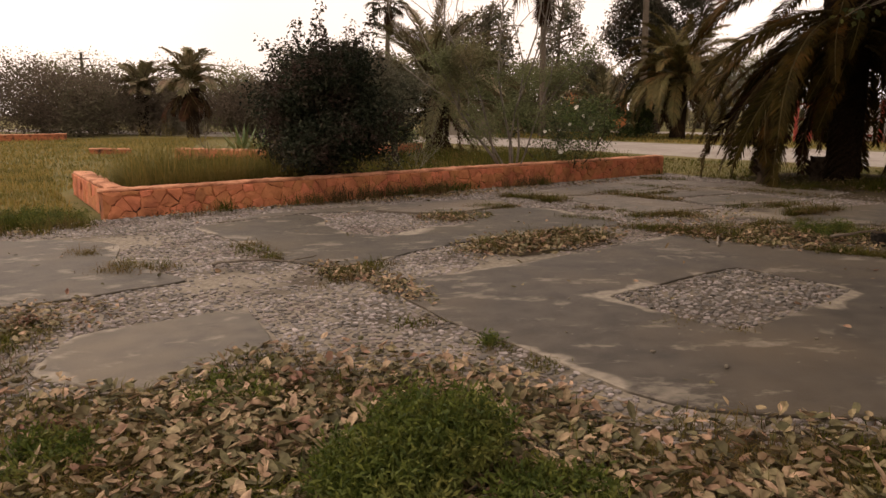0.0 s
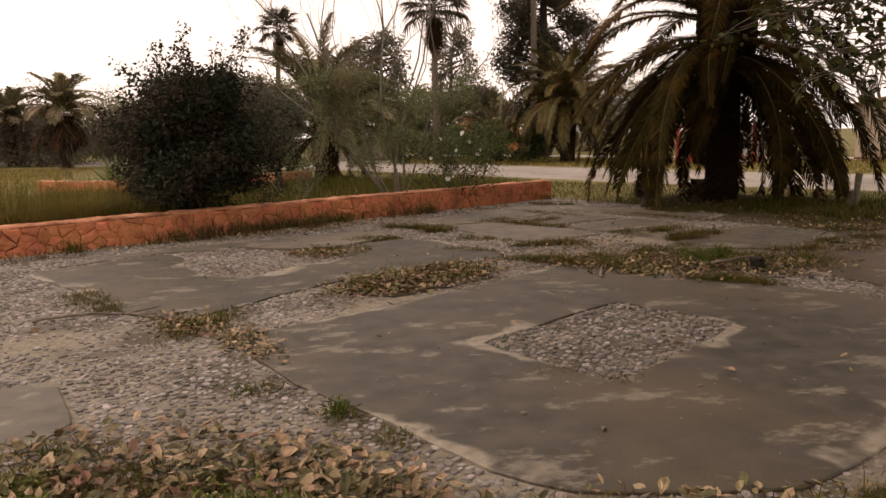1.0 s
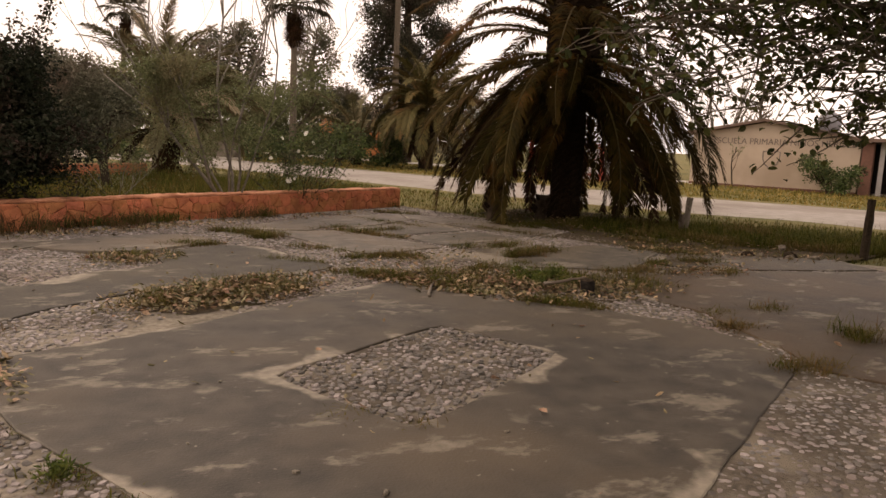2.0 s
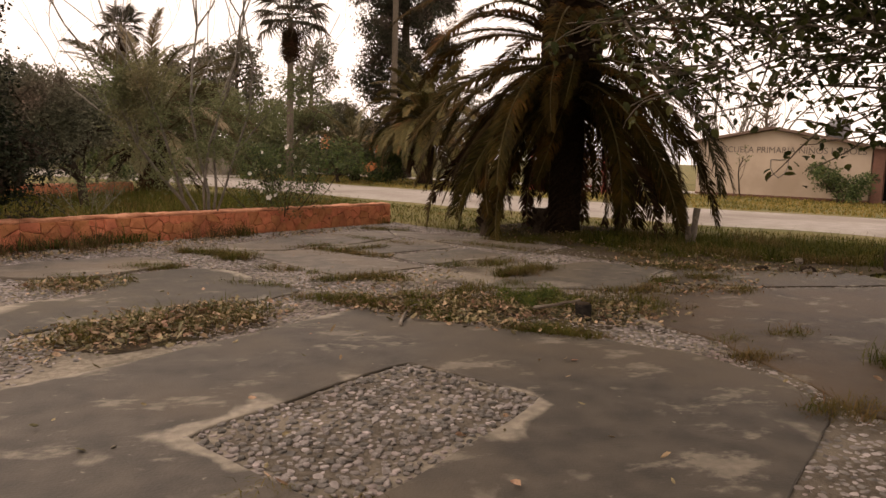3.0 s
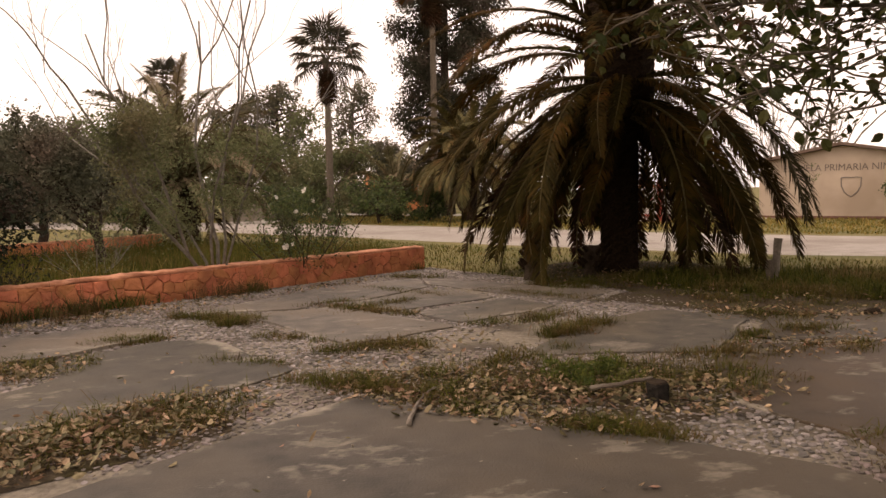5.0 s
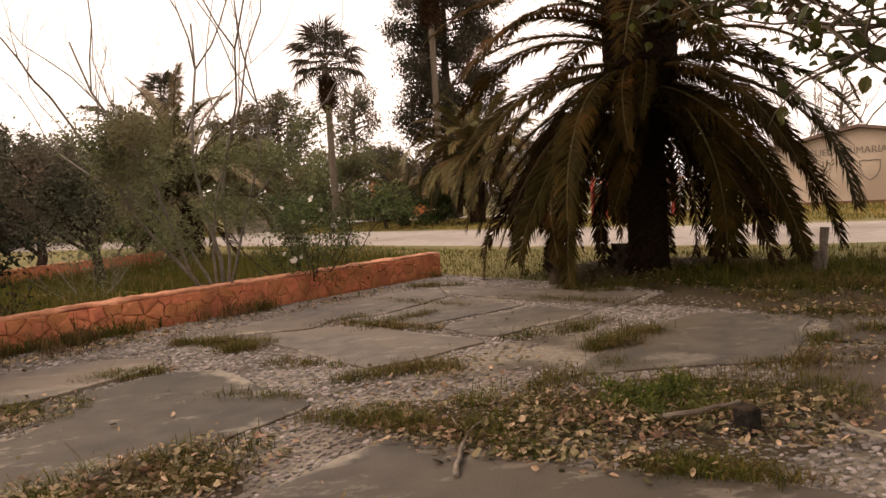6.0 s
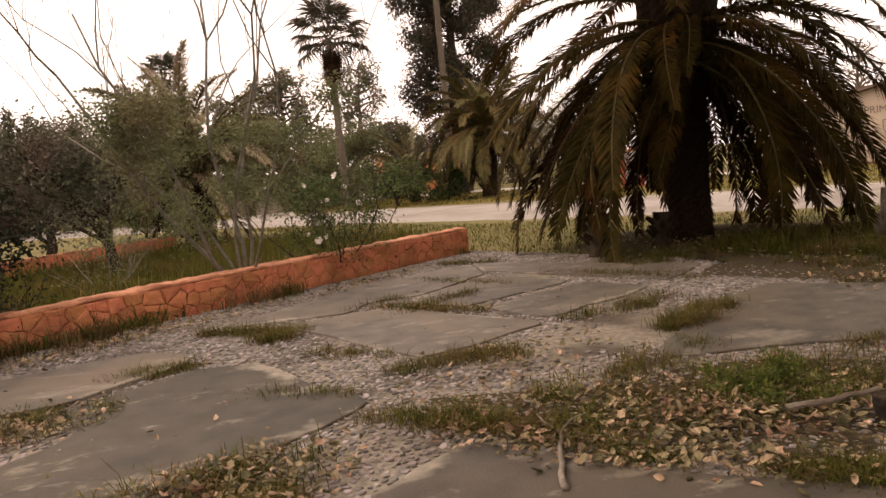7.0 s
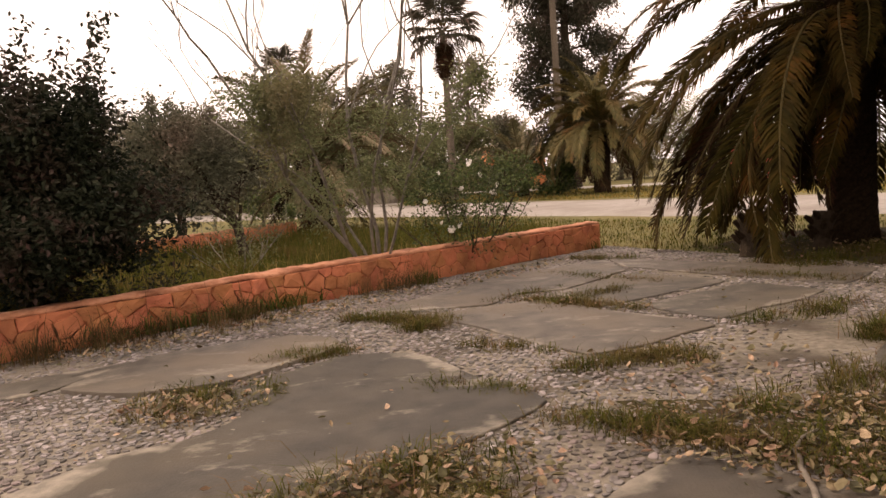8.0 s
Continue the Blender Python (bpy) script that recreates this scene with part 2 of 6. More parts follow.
M_ROOF = surface("brown_roof_edge", (0.10, 0.065, 0.05), (0.18, 0.125, 0.10), fine=5, rough=0.9, bump=0.2)
M_BROWN = surface("brown_painted_band", (0.12, 0.06, 0.045), (0.18, 0.09, 0.065), fine=5, rough=0.85, bump=0.1)
M_DARK = surface("dark_interior", (0.012, 0.011, 0.010), (0.025, 0.022, 0.02), fine=3, rough=0.9, bump=0)
M_INK = surface("black_sign_paint", (0.1190, 0.0986, 0.0850), (0.2040, 0.1700, 0.1445), fine=9, rough=0.8, bump=0)
M_GREYINK = surface("grey_sign_paint", (0.17, 0.15, 0.135), (0.24, 0.21, 0.19), fine=9, rough=0.8, bump=0)
M_WHITE = surface("white_paint", (0.42, 0.39, 0.365), (0.56, 0.53, 0.50), fine=4, big=0.6, rough=0.7, bump=0.1)
M_RED = surface("red_painted_metal", (0.26, 0.04, 0.03), (0.36, 0.065, 0.045), fine=8, rough=0.5, bump=0.05)
M_ORANGE = surface("orange_plaster", (0.50, 0.17, 0.07), (0.62, 0.23, 0.10), fine=3, rough=0.85, bump=0.1)
M_KERB = surface("whitewashed_kerb", (0.42, 0.39, 0.35), (0.58, 0.54, 0.49), (0.30, 0.27, 0.24), fine=6, big=0.8, rough=0.9, bump=0.3)
M_PETAL = surface("white_petal", (0.66, 0.63, 0.58), (0.80, 0.78, 0.74), fine=20, rough=0.6, bump=0, see=0.2)
M_POLE = surface("dark_utility_pole", (0.05, 0.045, 0.04), (0.09, 0.08, 0.07), fine=10, rough=0.9, bump=0.2)
M_TANK = surface("grey_tank_render", (0.17, 0.175, 0.19), (0.25, 0.255, 0.27), (0.15, 0.15, 0.16), fine=5, big=1.2, rough=0.8, bump=0.1)
M_AGAVE = surface("agave_leaf", (0.09, 0.15, 0.06), (0.16, 0.22, 0.10), fine=6, rough=0.6, bump=0, island=0.25)

# ---- mesh helpers ----
RNG = np.random.default_rng(7)


def mesh_of(name, verts, faces, mats, index=None, smooth=False):
    me = bpy.data.meshes.new(name)
    me.from_pydata(verts.tolist() if hasattr(verts, "tolist") else verts, [], faces.tolist() if hasattr(faces, "tolist") else faces)
    for m in mats:
        me.materials.append(m)
    if index is not None:
        me.polygons.foreach_set("material_index", np.asarray(index, dtype=np.int32))
    if smooth:
        me.polygons.foreach_set("use_smooth", np.ones(len(me.polygons), dtype=bool))
    me.update()
    return me


def piece(name, me, parent=None, label=""):
    ob = new(name, me)
    if parent is not None:
        ob.parent = parent
    return tagged(ob, label)


def part(name, bm, material, parent, label=""):
    me = bpy.data.meshes.new(name)
    bm.to_mesh(me)
    bm.free()
    me.materials.append(material)
    return piece(name, me, parent, label)


def thing(name, label, category, group="", kind="", at=(0, 0, 0)):
    ob = new(name)
    ob.location = at
    ob.empty_display_size = 0.2
    return tagged(ob, label, category, group, kind)


def tube(points, radii, sides=7, jitter=0.0):
    """Vertices and faces of a tapered tube along points, closed at both ends."""
    P = np.asarray(points, dtype=float)
    n = len(P)
    T = np.gradient(P, axis=0)
    T /= np.linalg.norm(T, axis=1)[:, None] + 1e-9
    ref = np.where(np.abs(T[:, 2:3]) > 0.9, np.array([[1.0, 0, 0]]), np.array([[0, 0, 1.0]]))
    A = np.cross(T, ref)
    A /= np.linalg.norm(A, axis=1)[:, None] + 1e-9
    for i in range(1, n):
        a = A[i - 1] - T[i] * (A[i - 1] @ T[i])
        A[i] = a / (np.linalg.norm(a) + 1e-9)
    B = np.cross(T, A)
    ang = np.linspace(0, 2 * np.pi, sides, endpoint=False)
    R = np.asarray(radii, dtype=float)[:, None] * (1 + jitter * RNG.uniform(-1, 1, (n, sides)))
    V = P[:, None, :] + R[..., None] * (np.cos(ang)[None, :, None] * A[:, None, :] + np.sin(ang)[None, :, None] * B[:, None, :])
    V = V.reshape(-1, 3)
    F = []
    for i in range(n - 1):
        for j in range(sides):
            k = (j + 1) % sides
            F.append((i * sides + j, i * sides + k, (i + 1) * sides + k, (i + 1) * sides + j))
    F.append(tuple(range(sides))[::-1])
    F.append(tuple((n - 1) * sides + j for j in range(sides)))
    return V, F


def join(chunks):
    """One vertex and face list out of several (V, F)."""
    Vs, Fs, o = [], [], 0
    for V, F in chunks:
        Vs.append(np.asarray(V))
        Fs.extend([tuple(i + o for i in f) for f in F])
        o += len(V)
    return np.concatenate(Vs), Fs


def unit(a):
    return a / (np.linalg.norm(a, axis=-1, keepdims=True) + 1e-9)


def leaf_quads(P, size, lean=0.3, slim=0.5, flat=False):
    """Folded four-cornered leaves at points P, in random directions."""
    n = len(P)
    d = unit(RNG.normal(size=(n, 3)) * np.array([1, 1, 0.7]) + np.array([0, 0, -lean]))
    s = unit(np.cross(d, RNG.normal(size=(n, 3))))
    up = np.cross(s, d)
    L = size * RNG.uniform(0.6, 1.3, n)[:, None]
    W = L * slim * 0.5
    V = np.stack([P, P + d * L * 0.5 + s * W + up * L * 0.12, P + d * L - up * L * 0.08, P + d * L * 0.5 - s * W + up * L * 0.12], axis=1).reshape(-1, 3)
    F = np.arange(4 * n).reshape(-1, 4)
    return V, F


def ovate_leaves(P, size, lean=0.4, slim=0.6):
    """Pointed oval leaves of two folded halves at points P, in random directions."""
    n = len(P)
    d = unit(RNG.normal(size=(n, 3)) * np.array([1, 1, 0.6]) + np.array([0, 0, -lean]))
    w = unit(np.cross(d, RNG.normal(size=(n, 3)) * 0.5 + np.array([0, 0, 1.0])))
    up = np.cross(w, d)
    L = size * RNG.uniform(0.6, 1.3, n)[:, None]
    W = L * slim * 0.5
    rib = [P, P + d * L * 0.5 - up * L * 0.05, P + d * L - up * L * 0.16]
    side = [P + d * L * f + q * w * W * k + up * L * 0.04 for q in (1, -1) for f, k in ((0.22, 0.8), (0.55, 1.0), (0.82, 0.5))]
    V = np.stack(rib + side, 1).reshape(-1, 3)
    b = np.arange(n)[:, None] * 9
    F = []
    for f in ((0, 3, 4, 1), (1, 4, 5, 2), (0, 1, 7, 6), (1, 2, 8, 7)):
        F += (b + np.array([f])).tolist()
    return V, F


def blades(P, height, width, lean=0.35):
    """Bent grass blades (two faces each) rooted at points P."""
    n = len(P)
    a = RNG.uniform(0, 2 * np.pi, n)
    d = np.stack([np.cos(a), np.sin(a), np.zeros(n)], 1)
    s = np.stack([-np.sin(a), np.cos(a), np.zeros(n)], 1)
    H = (height * RNG.uniform(0.3, 1.0, n) * np.where(RNG.uniform(0, 1, n) > 0.88, 1.7, 1.0))[:, None]
    ln = lean * RNG.uniform(0.2, 1.6, n)[:, None]
    W = width * 0.5
    up = np.array([[0, 0, 1.0]])
    mid = P + up * H * 0.6 + d * H * ln * 0.35
    tip = P + up * H * (1 - 0.25 * ln) + d * H * ln
    V = np.stack([P - s * W, P + s * W, mid + s * W * 0.8, mid - s * W * 0.8, tip], 1).reshape(-1, 3)
    base = np.arange(n)[:, None] * 5
    F = (base + np.array([[0, 1, 2, 3]])).tolist() + (base + np.array([[3, 2, 4]])).tolist()
    return V, F


def in_ellipse(n, x, y, rx, ry, deg, edge=0.6):
    r = RNG.uniform(0, 1, n) ** edge
    a = RNG.uniform(0, 2 * np.pi, n)
    u, v = r * np.cos(a) * rx, r * np.sin(a) * ry
    c, s = math.cos(radians(deg)), math.sin(radians(deg))
    return np.stack([x + u * c - v * s, y + u * s + v * c], 1)


def in_poly(P, poly):
    """Which of the points P lie inside the polygon."""
    x, y = P[:, 0], P[:, 1]
    inside = np.zeros(len(P), dtype=bool)
    m = len(poly)
    for i in range(m):
        x0, y0 = poly[i]
        x1, y1 = poly[(i + 1) % m]
        if y0 != y1:
            inside ^= ((y0 > y) != (y1 > y)) & (x < (x1 - x0) * (y - y0) / (y1 - y0) + x0)
    return inside


def box_bm(bm, x0, x1, y0, y1, z0, z1, bevel=0.0):
    r = bmesh.ops.create_cube(bm, size=1.0)
    bmesh.ops.scale(bm, vec=(x1 - x0, y1 - y0, z1 - z0), verts=r["verts"])
    bmesh.ops.translate(bm, vec=((x0 + x1) / 2, (y0 + y1) / 2, (z0 + z1) / 2), verts=r["verts"])
    if bevel:
        e = list({e for v in r["verts"] for e in v.link_edges})
        bmesh.ops.bevel(bm, geom=e, offset=bevel, segments=2, affect="EDGES")
    return bm


def box_part(name, dims, material, parent, label="", bevel=0.0):
    return part(name, box_bm(bmesh.new(), *dims, bevel=bevel), material, parent, label)


# ---- ground, road, pavement ----
def ground_sheet():
    """One sheet to the horizon, finer near the walk, with gentle unevenness."""
    xs = np.concatenate([[-900, -400, -200, -120, -80], np.linspace(-60, 60, 121), [80, 120, 200, 400, 900]])
    ys = np.concatenate([[-900, -400, -200, -100, -50], np.linspace(-20, 80, 101), [100, 140, 220, 400, 1200]])
    X, Y = np.meshgrid(xs, ys)
    Z = np.array([[noise.noise((x * 0.3, y * 0.3, 0)) * 0.025 - 0.05 for x in xs] for y in ys])
    V = np.stack([X, Y, Z], -1).reshape(-1, 3)
    nx = len(xs)
    F = [(j * nx + i, j * nx + i + 1, (j + 1) * nx + i + 1, (j + 1) * nx + i) for j in range(len(ys) - 1) for i in range(nx - 1)]
    ob = new("ground", mesh_of("ground", V, F, [M_GROUND], smooth=True))
    tagged(ob, "dry weedy soil with thin yellowing grass", "ground", kind="structure")


ground_sheet()


def ribbon(name, mid, width, z, material, label, category, wobble=0.25):
    """A strip of ground along a bent middle line, with uneven edges."""
    P = np.array(mid, dtype=float)
    s = np.concatenate([[0], np.cumsum(np.hypot(*np.diff(P, axis=0).T))])
    q = np.arange(0, s[-1], 0.8)
    C = np.stack([np.interp(q, s, P[:, 0]), np.interp(q, s, P[:, 1])], 1)
    for _ in range(6):
        C[1:-1] = (C[:-2] + 2 * C[1:-1] + C[2:]) / 4
    T = unit(np.gradient(C, axis=0))
    N = np.stack([-T[:, 1], T[:, 0]], 1)
    n = len(C)
    w1 = width / 2 + np.array([noise.noise((i * 0.45, 3, z)) * wobble for i in range(n)])
    w2 = width / 2 + np.array([noise.noise((i * 0.45, 9, z)) * wobble for i in range(n)])
    rows = [np.c_[C + N * w1[:, None], np.full(n, -0.06)], np.c_[C + N * (w1[:, None] - 0.25), np.full(n, z)], np.c_[C, np.full(n, z + 0.03)],
            np.c_[C - N * (w2[:, None] - 0.25), np.full(n, z)], np.c_[C - N * w2[:, None], np.full(n, -0.06)]]
    V = np.concatenate(rows)
    F = [(k * n + i, (k + 1) * n + i, (k + 1) * n + i + 1, k * n + i + 1) for k in range(4) for i in range(n - 1)]
    return tagged(new(name, mesh_of(name, V, F, [material], smooth=True)), label, category, kind="structure")


ribbon("road", [(34, -8), (17.6, 16.2), (12.6, 21.2), (8.2, 28.0), (2.0, 37.0), (-14.0, 51.0), (-45, 74)], 6.4, -0.015, M_ROAD, "pale compacted dirt road beside a grass verge", "road")
ribbon("path", [(46, 8), (30.0, 24.6), (23.0, 33.5), (12.5, 47.0), (4, 57)], 1.3, 0.03, M_KERB, "pale concrete footpath along the school wall", "pavement", 0.05)

palm_soil_shade = [(6.2, 13.9), (7.2, 13.1), (8.8, 13.0), (10.0, 14.0), (9.8, 16.0), (8.0, 17.0), (6.3, 16.0)]
PAVED = [(-7.5, 6.2), (-4.7, 9.95), (4.95, 16.75), (6.7, 13.3), (7.1, 10.2), (10.2, 9.0), (8.5, 0), (0, -4), (-8, -2)]


def wobbly(poly, step=0.16, amp=0.035, seed=0):
    """The outline of a polygon in short steps with a ragged edge."""
    out = []
    m = len(poly)
    for i in range(m):
        a, b = np.array(poly[i]), np.array(poly[(i + 1) % m])
        k = max(2, int(np.hypot(*(b - a)) / step))
        nrm = np.array([-(b - a)[1], (b - a)[0]]) / (np.hypot(*(b - a)) + 1e-9)
        for j in range(k):
            p = a + (b - a) * j / k
            w = noise.noise((p[0] * 2.1, p[1] * 2.1, seed)) * amp * 2 + noise.noise((p[0] * 7, p[1] * 7, seed + 5)) * amp * 0.7
            out.append(p + nrm * w)
    for _ in range(1):
        out = [(out[i - 1] + out[i] * 4 + out[(i + 1) % len(out)]) / 6 for i in range(len(out))]
    return np.array(out)


def inset(loop, d):
    """Each point of a counter-clockwise loop moved inwards."""
    T = unit(np.roll(loop, -1, 0) - np.roll(loop, 1, 0))
    N = np.stack([-T[:, 1], T[:, 0]], 1)
    for _ in range(3):
        N = unit(np.roll(N, 1, 0) + N + np.roll(N, -1, 0))
    return loop + N * (d if np.ndim(d) == 0 else np.asarray(d)[:, None])


def ccw(poly):
    a = sum(poly[i - 1][0] * poly[i][1] - poly[i][0] * poly[i - 1][1] for i in range(len(poly)))
    return list(poly) if a > 0 else list(poly)[::-1]


pavement = tagged(new("pavement", None), "cracked old paving of concrete slabs and cobbles", "pavement", kind="structure")


def flat_region(name, poly, z, material, parent, label=""):
    bm = bmesh.new()
    vs = [bm.verts.new((p[0], p[1], z)) for p in wobbly(ccw(poly), 0.5, 0.1, 3)]
    f = bm.faces.new(vs)
    bmesh.ops.triangulate(bm, faces=[f])
    return part(name, bm, material, parent, label)


# Dark sheet under the palm: part bare soil, part its shade in the colour.
flat_region("palm_bed", palm_soil_shade, -0.022, M_SOIL, pavement, "dark soil under the palm, with its shade in the colour")
flat_region("mortar_bed", PAVED, -0.008, M_MORTAR, pavement, "sandy mortar bed")
WINDOW = [(1.28, 5.68), (2.66, 6.74), (3.28, 5.86), (2.38, 5.08), (1.9, 4.74)]
flat_region("soil_shade_bed", [(-3.4, 1.0), (-2.6, 3.6), (-1.2, 3.9), (-0.6, 4.25), (0.2, 3.7), (1.2, 3.3), (3.6, 3.1), (4.2, 1.2)], -0.002, M_SOIL, pavement, "dark soil under dry leaves")
flat_region("soil_shade_bed", [(0.1, 7.65), (0.75, 7.2), (1.9, 7.95), (1.75, 8.6), (0.9, 8.55)], -0.002, M_SOIL, pavement, "dark soil under dry leaves")
flat_region("soil_shade_bed", [(2.4, 9.3), (2.85, 8.5), (3.6, 7.75), (4.2, 7.2), (4.85, 7.5), (5.2, 8.0), (5.3, 8.6), (4.3, 9.1), (3.4, 8.9)], -0.002, M_SOIL, pavement, "dark soil under dry leaves")

# Soil sheet on the verge, dark partly to show the palm's shade.
flat_region("soil_shade_bed", [(6.75, 13.3), (7.0, 11.2), (7.5, 10.3), (9.5, 9.5), (11.6, 10.4), (11.4, 13.2), (9.6, 15.2), (7.4, 15.6)], -0.012, M_SOIL, pavement, "dark soil round the palm, deepened for the palm's shade")
flat_region("soil_shade_bed", [(6.0, 11.9), (6.95, 10.9), (6.95, 9.8), (7.6, 9.5), (9.4, 9.3), (9.5, 9.6), (7.6, 10.4), (7.0, 12.4), (6.7, 12.6)], 0.003, M_SOIL, pavement, "dark soil washed over the paving edge")

# Dark sheet among the cobbles: some dirt, mostly the tree's shade as colour.
flat_region("soil_shade_bed", [(2.2, 3.5), (3.2, 4.3), (4.6, 5.5), (4.9, 6.4), (5.9, 6.2), (6.5, 5.9), (7.7, 6.5), (9.6, 8.0), (9.0, 1.6), (4.2, 1.8)], -0.003, M_GRIT, pavement, "dark dirt between the cobbles, also standing in for tree shade")
flat_region("dusty_bed", [(1.36, 5.68), (2.64, 6.64), (3.18, 5.88), (2.38, 5.16), (1.92, 4.86)], -0.005, M_GRIT, pavement, "dirty crumbled mortar between the cobbles")


def slab(poly, z=0.010, hole=None, rim=0.22, seed=0, amp=0.035, material=None):
    """A cast concrete slab with a ragged, rounded rim; the worn attribute is high along its edges."""
    bm = bmesh.new()
    wear = bm.verts.layers.float.new("wear")

    def ring(P, zz, w):
        out = []
        for p in P:
            v = bm.verts.new((p[0], p[1], zz))
            v[wear] = w * (0.3 if p[0] > 3.2 and p[1] < 7.0 else 1.0) * min(1.3, max(0.0, 0.45 + 1.9 * noise.noise((p[0] * 1.1, p[1] * 1.1, seed + 3))))
            out.append(v)
        return out

    def bridge(a, b):
        for i in range(len(a)):
            k = (i + 1) % len(a)
            bm.faces.new((a[i], a[k], b[k], b[i]))

    def sides(P, sign):
        var = np.array([0.4 + 1.1 * abs(noise.noise((p[0] * 1.3, p[1] * 1.3, seed + 11))) * 1.6 for p in P])
        w = (0.8 if len(poly) > 9 else 0.6) if sign > 0 else 1.25
        r0 = ring(P, -0.03, w)
        r1 = ring(P, z - 0.005, w)
        r2 = ring(inset(P, 0.008 * sign), z, w)
        r3 = ring(inset(P, rim * var * sign), z + 0.001, 0)
        for a, b in ((r0, r1), (r1, r2), (r2, r3)):
            bridge(a, b) if sign > 0 else bridge(b, a)
        return r3

    loops = [sides(wobbly(ccw(poly), seed=seed, amp=amp), 1)]
    if hole:
        loops.append(sides(wobbly(ccw(hole), seed=seed + 2, amp=0.02), -1))
    edges = []
    for lp in loops:
        edges += [bm.edges.get((lp[i], lp[(i + 1) % len(lp)])) for i in range(len(lp))]
    bmesh.ops.triangle_fill(bm, edges=[e for e in edges if e], use_beauty=True, normal=(0, 0, 1))
    bmesh.ops.recalc_face_normals(bm, faces=bm.faces[:])
    for f in bm.faces:
        f.smooth = False
    return part("slab", bm, material, pavement)


SLABS = [
    [(-0.45, 6.15), (0.1, 5.05), (0.5, 4.55), (1.0, 3.78), (1.3, 3.52), (2.2, 3.40), (2.9, 3.80), (3.45, 4.22), (4.3, 4.9), (4.75, 5.25), (4.95, 5.8), (4.75, 6.5), (4.2, 7.1), (3.35, 7.68), (2.98, 8.1), (2.67, 8.45), (2.3, 8.22), (1.7, 7.68), (1.05, 7.15), (0.5, 6.75)],
    [(-3.1, 9.25), (-2.3, 8.3), (-1.5, 7.15), (-0.9, 6.75), (-0.15, 7.7), (0.55, 8.35), (1.2, 8.45), (1.85, 8.95), (2.25, 9.35), (1.95, 9.95), (1.55, 10.75), (1.05, 10.95), (0.28, 10.22), (0.5, 9.62), (0.2, 9.28), (-0.15, 9.2), (-0.45, 8.8), (-0.6, 8.4), (-1.1, 8.75), (-1.5, 9.3), (-1.55, 9.9), (-1.95, 10.4)],
    [(-1.0, 10.62), (-0.35, 10.3), (0.2, 10.36), (1.0, 11.15), (0.92, 11.5), (0.5, 11.8), (-0.55, 11.5)],
    [(-5.6, 8.2), (-4.8, 6.4), (-3.2, 5.4), (-2.6, 5.85), (-2.1, 6.3), (-3.1, 7.2), (-3.5, 8.1), (-4.4, 8.4)],
    [(-2.2, 4.05), (-1.45, 3.78), (-0.95, 4.65), (-1.4, 5.4), (-2.3, 4.75)],
    [(1.75, 12.25), (2.75, 10.2), (3.95, 10.75), (2.9, 12.5)],
    [(1.1, 12.6), (2.35, 12.5), (2.75, 13.0), (3.3, 13.0), (4.3, 13.95), (4.4, 15.05), (2.8, 14.4)],
    [(3.65, 11.75), (4.05, 10.95), (5.45, 11.7), (5.05, 12.5)],
    [(4.45, 15.15), (4.4, 14.25), (5.75, 11.9), (6.6, 12.6)],
    [(4.2, 9.25), (4.65, 9.2), (5.75, 8.95), (6.25, 9.45), (7.05, 10.35), (6.35, 11.05), (5.5, 10.7), (4.4, 9.65)],
    [(6.38, 9.42), (6.75, 8.95), (9.4, 8.75), (9.5, 9.6), (7.25, 10.3)],
    [(5.0, 7.55), (5.22, 6.8), (5.1, 6.2), (5.03, 5.7), (4.9, 5.2), (5.15, 4.8), (6.4, 5.3), (7.9, 6.2), (9.4, 8.6), (6.75, 8.82), (6.3, 9.2), (5.55, 8.7), (5.2, 8.05)],
    [(-3.0, 2.0), (-1.7, 2.1), (-1.35, 2.75), (-1.75, 3.25), (-2.6, 3.3)],
    [(3.05, 12.75), (3.5, 11.95), (4.95, 12.65), (4.3, 13.75)],
    [(-2.95, 9.6), (-2.0, 10.5), (-1.12, 10.62), (-0.68, 11.42), (-1.6, 11.0), (-2.5, 10.45)],
]
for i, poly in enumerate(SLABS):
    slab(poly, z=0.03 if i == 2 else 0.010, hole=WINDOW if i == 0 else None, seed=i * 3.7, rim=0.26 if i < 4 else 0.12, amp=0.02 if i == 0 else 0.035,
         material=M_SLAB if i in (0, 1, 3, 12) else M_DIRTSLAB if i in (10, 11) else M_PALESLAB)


def cobble_mesh(seed):
    """A rounded, flattened stone: rim, shoulder and crown."""
    r = np.random.default_rng(seed)
    k = 7
    a = np.linspace(0, 2 * np.pi, k, endpoint=False) + r.uniform(-0.2, 0.2, k)
    R = r.uniform(0.78, 1.05, k)
    ex = r.uniform(0.48, 0.9)
    low = np.c_[np.cos(a) * R, np.sin(a) * R * ex, np.full(k, -0.30)]
    mid = np.c_[np.cos(a) * R * 0.93, np.sin(a) * R * ex * 0.93, r.uniform(0.06, 0.16, k)]
    top = np.c_[np.cos(a) * R * 0.66, np.sin(a) * R * ex * 0.66, r.uniform(0.13, 0.25, k)]
    V = np.concatenate([low, mid, top, [[0.1, 0, r.uniform(0.16, 0.26)]]])
    F = [(i, (i + 1) % k, k + (i + 1) % k, k + i) for i in range(k)] + [(k + i, k + (i + 1) % k, 2 * k + (i + 1) % k, 2 * k + i) for i in range(k)] + [(2 * k + i, 2 * k + (i + 1) % k, 3 * k) for i in range(k)]
    return V, F


COBBLES = [cobble_mesh(s) for s in range(10)]


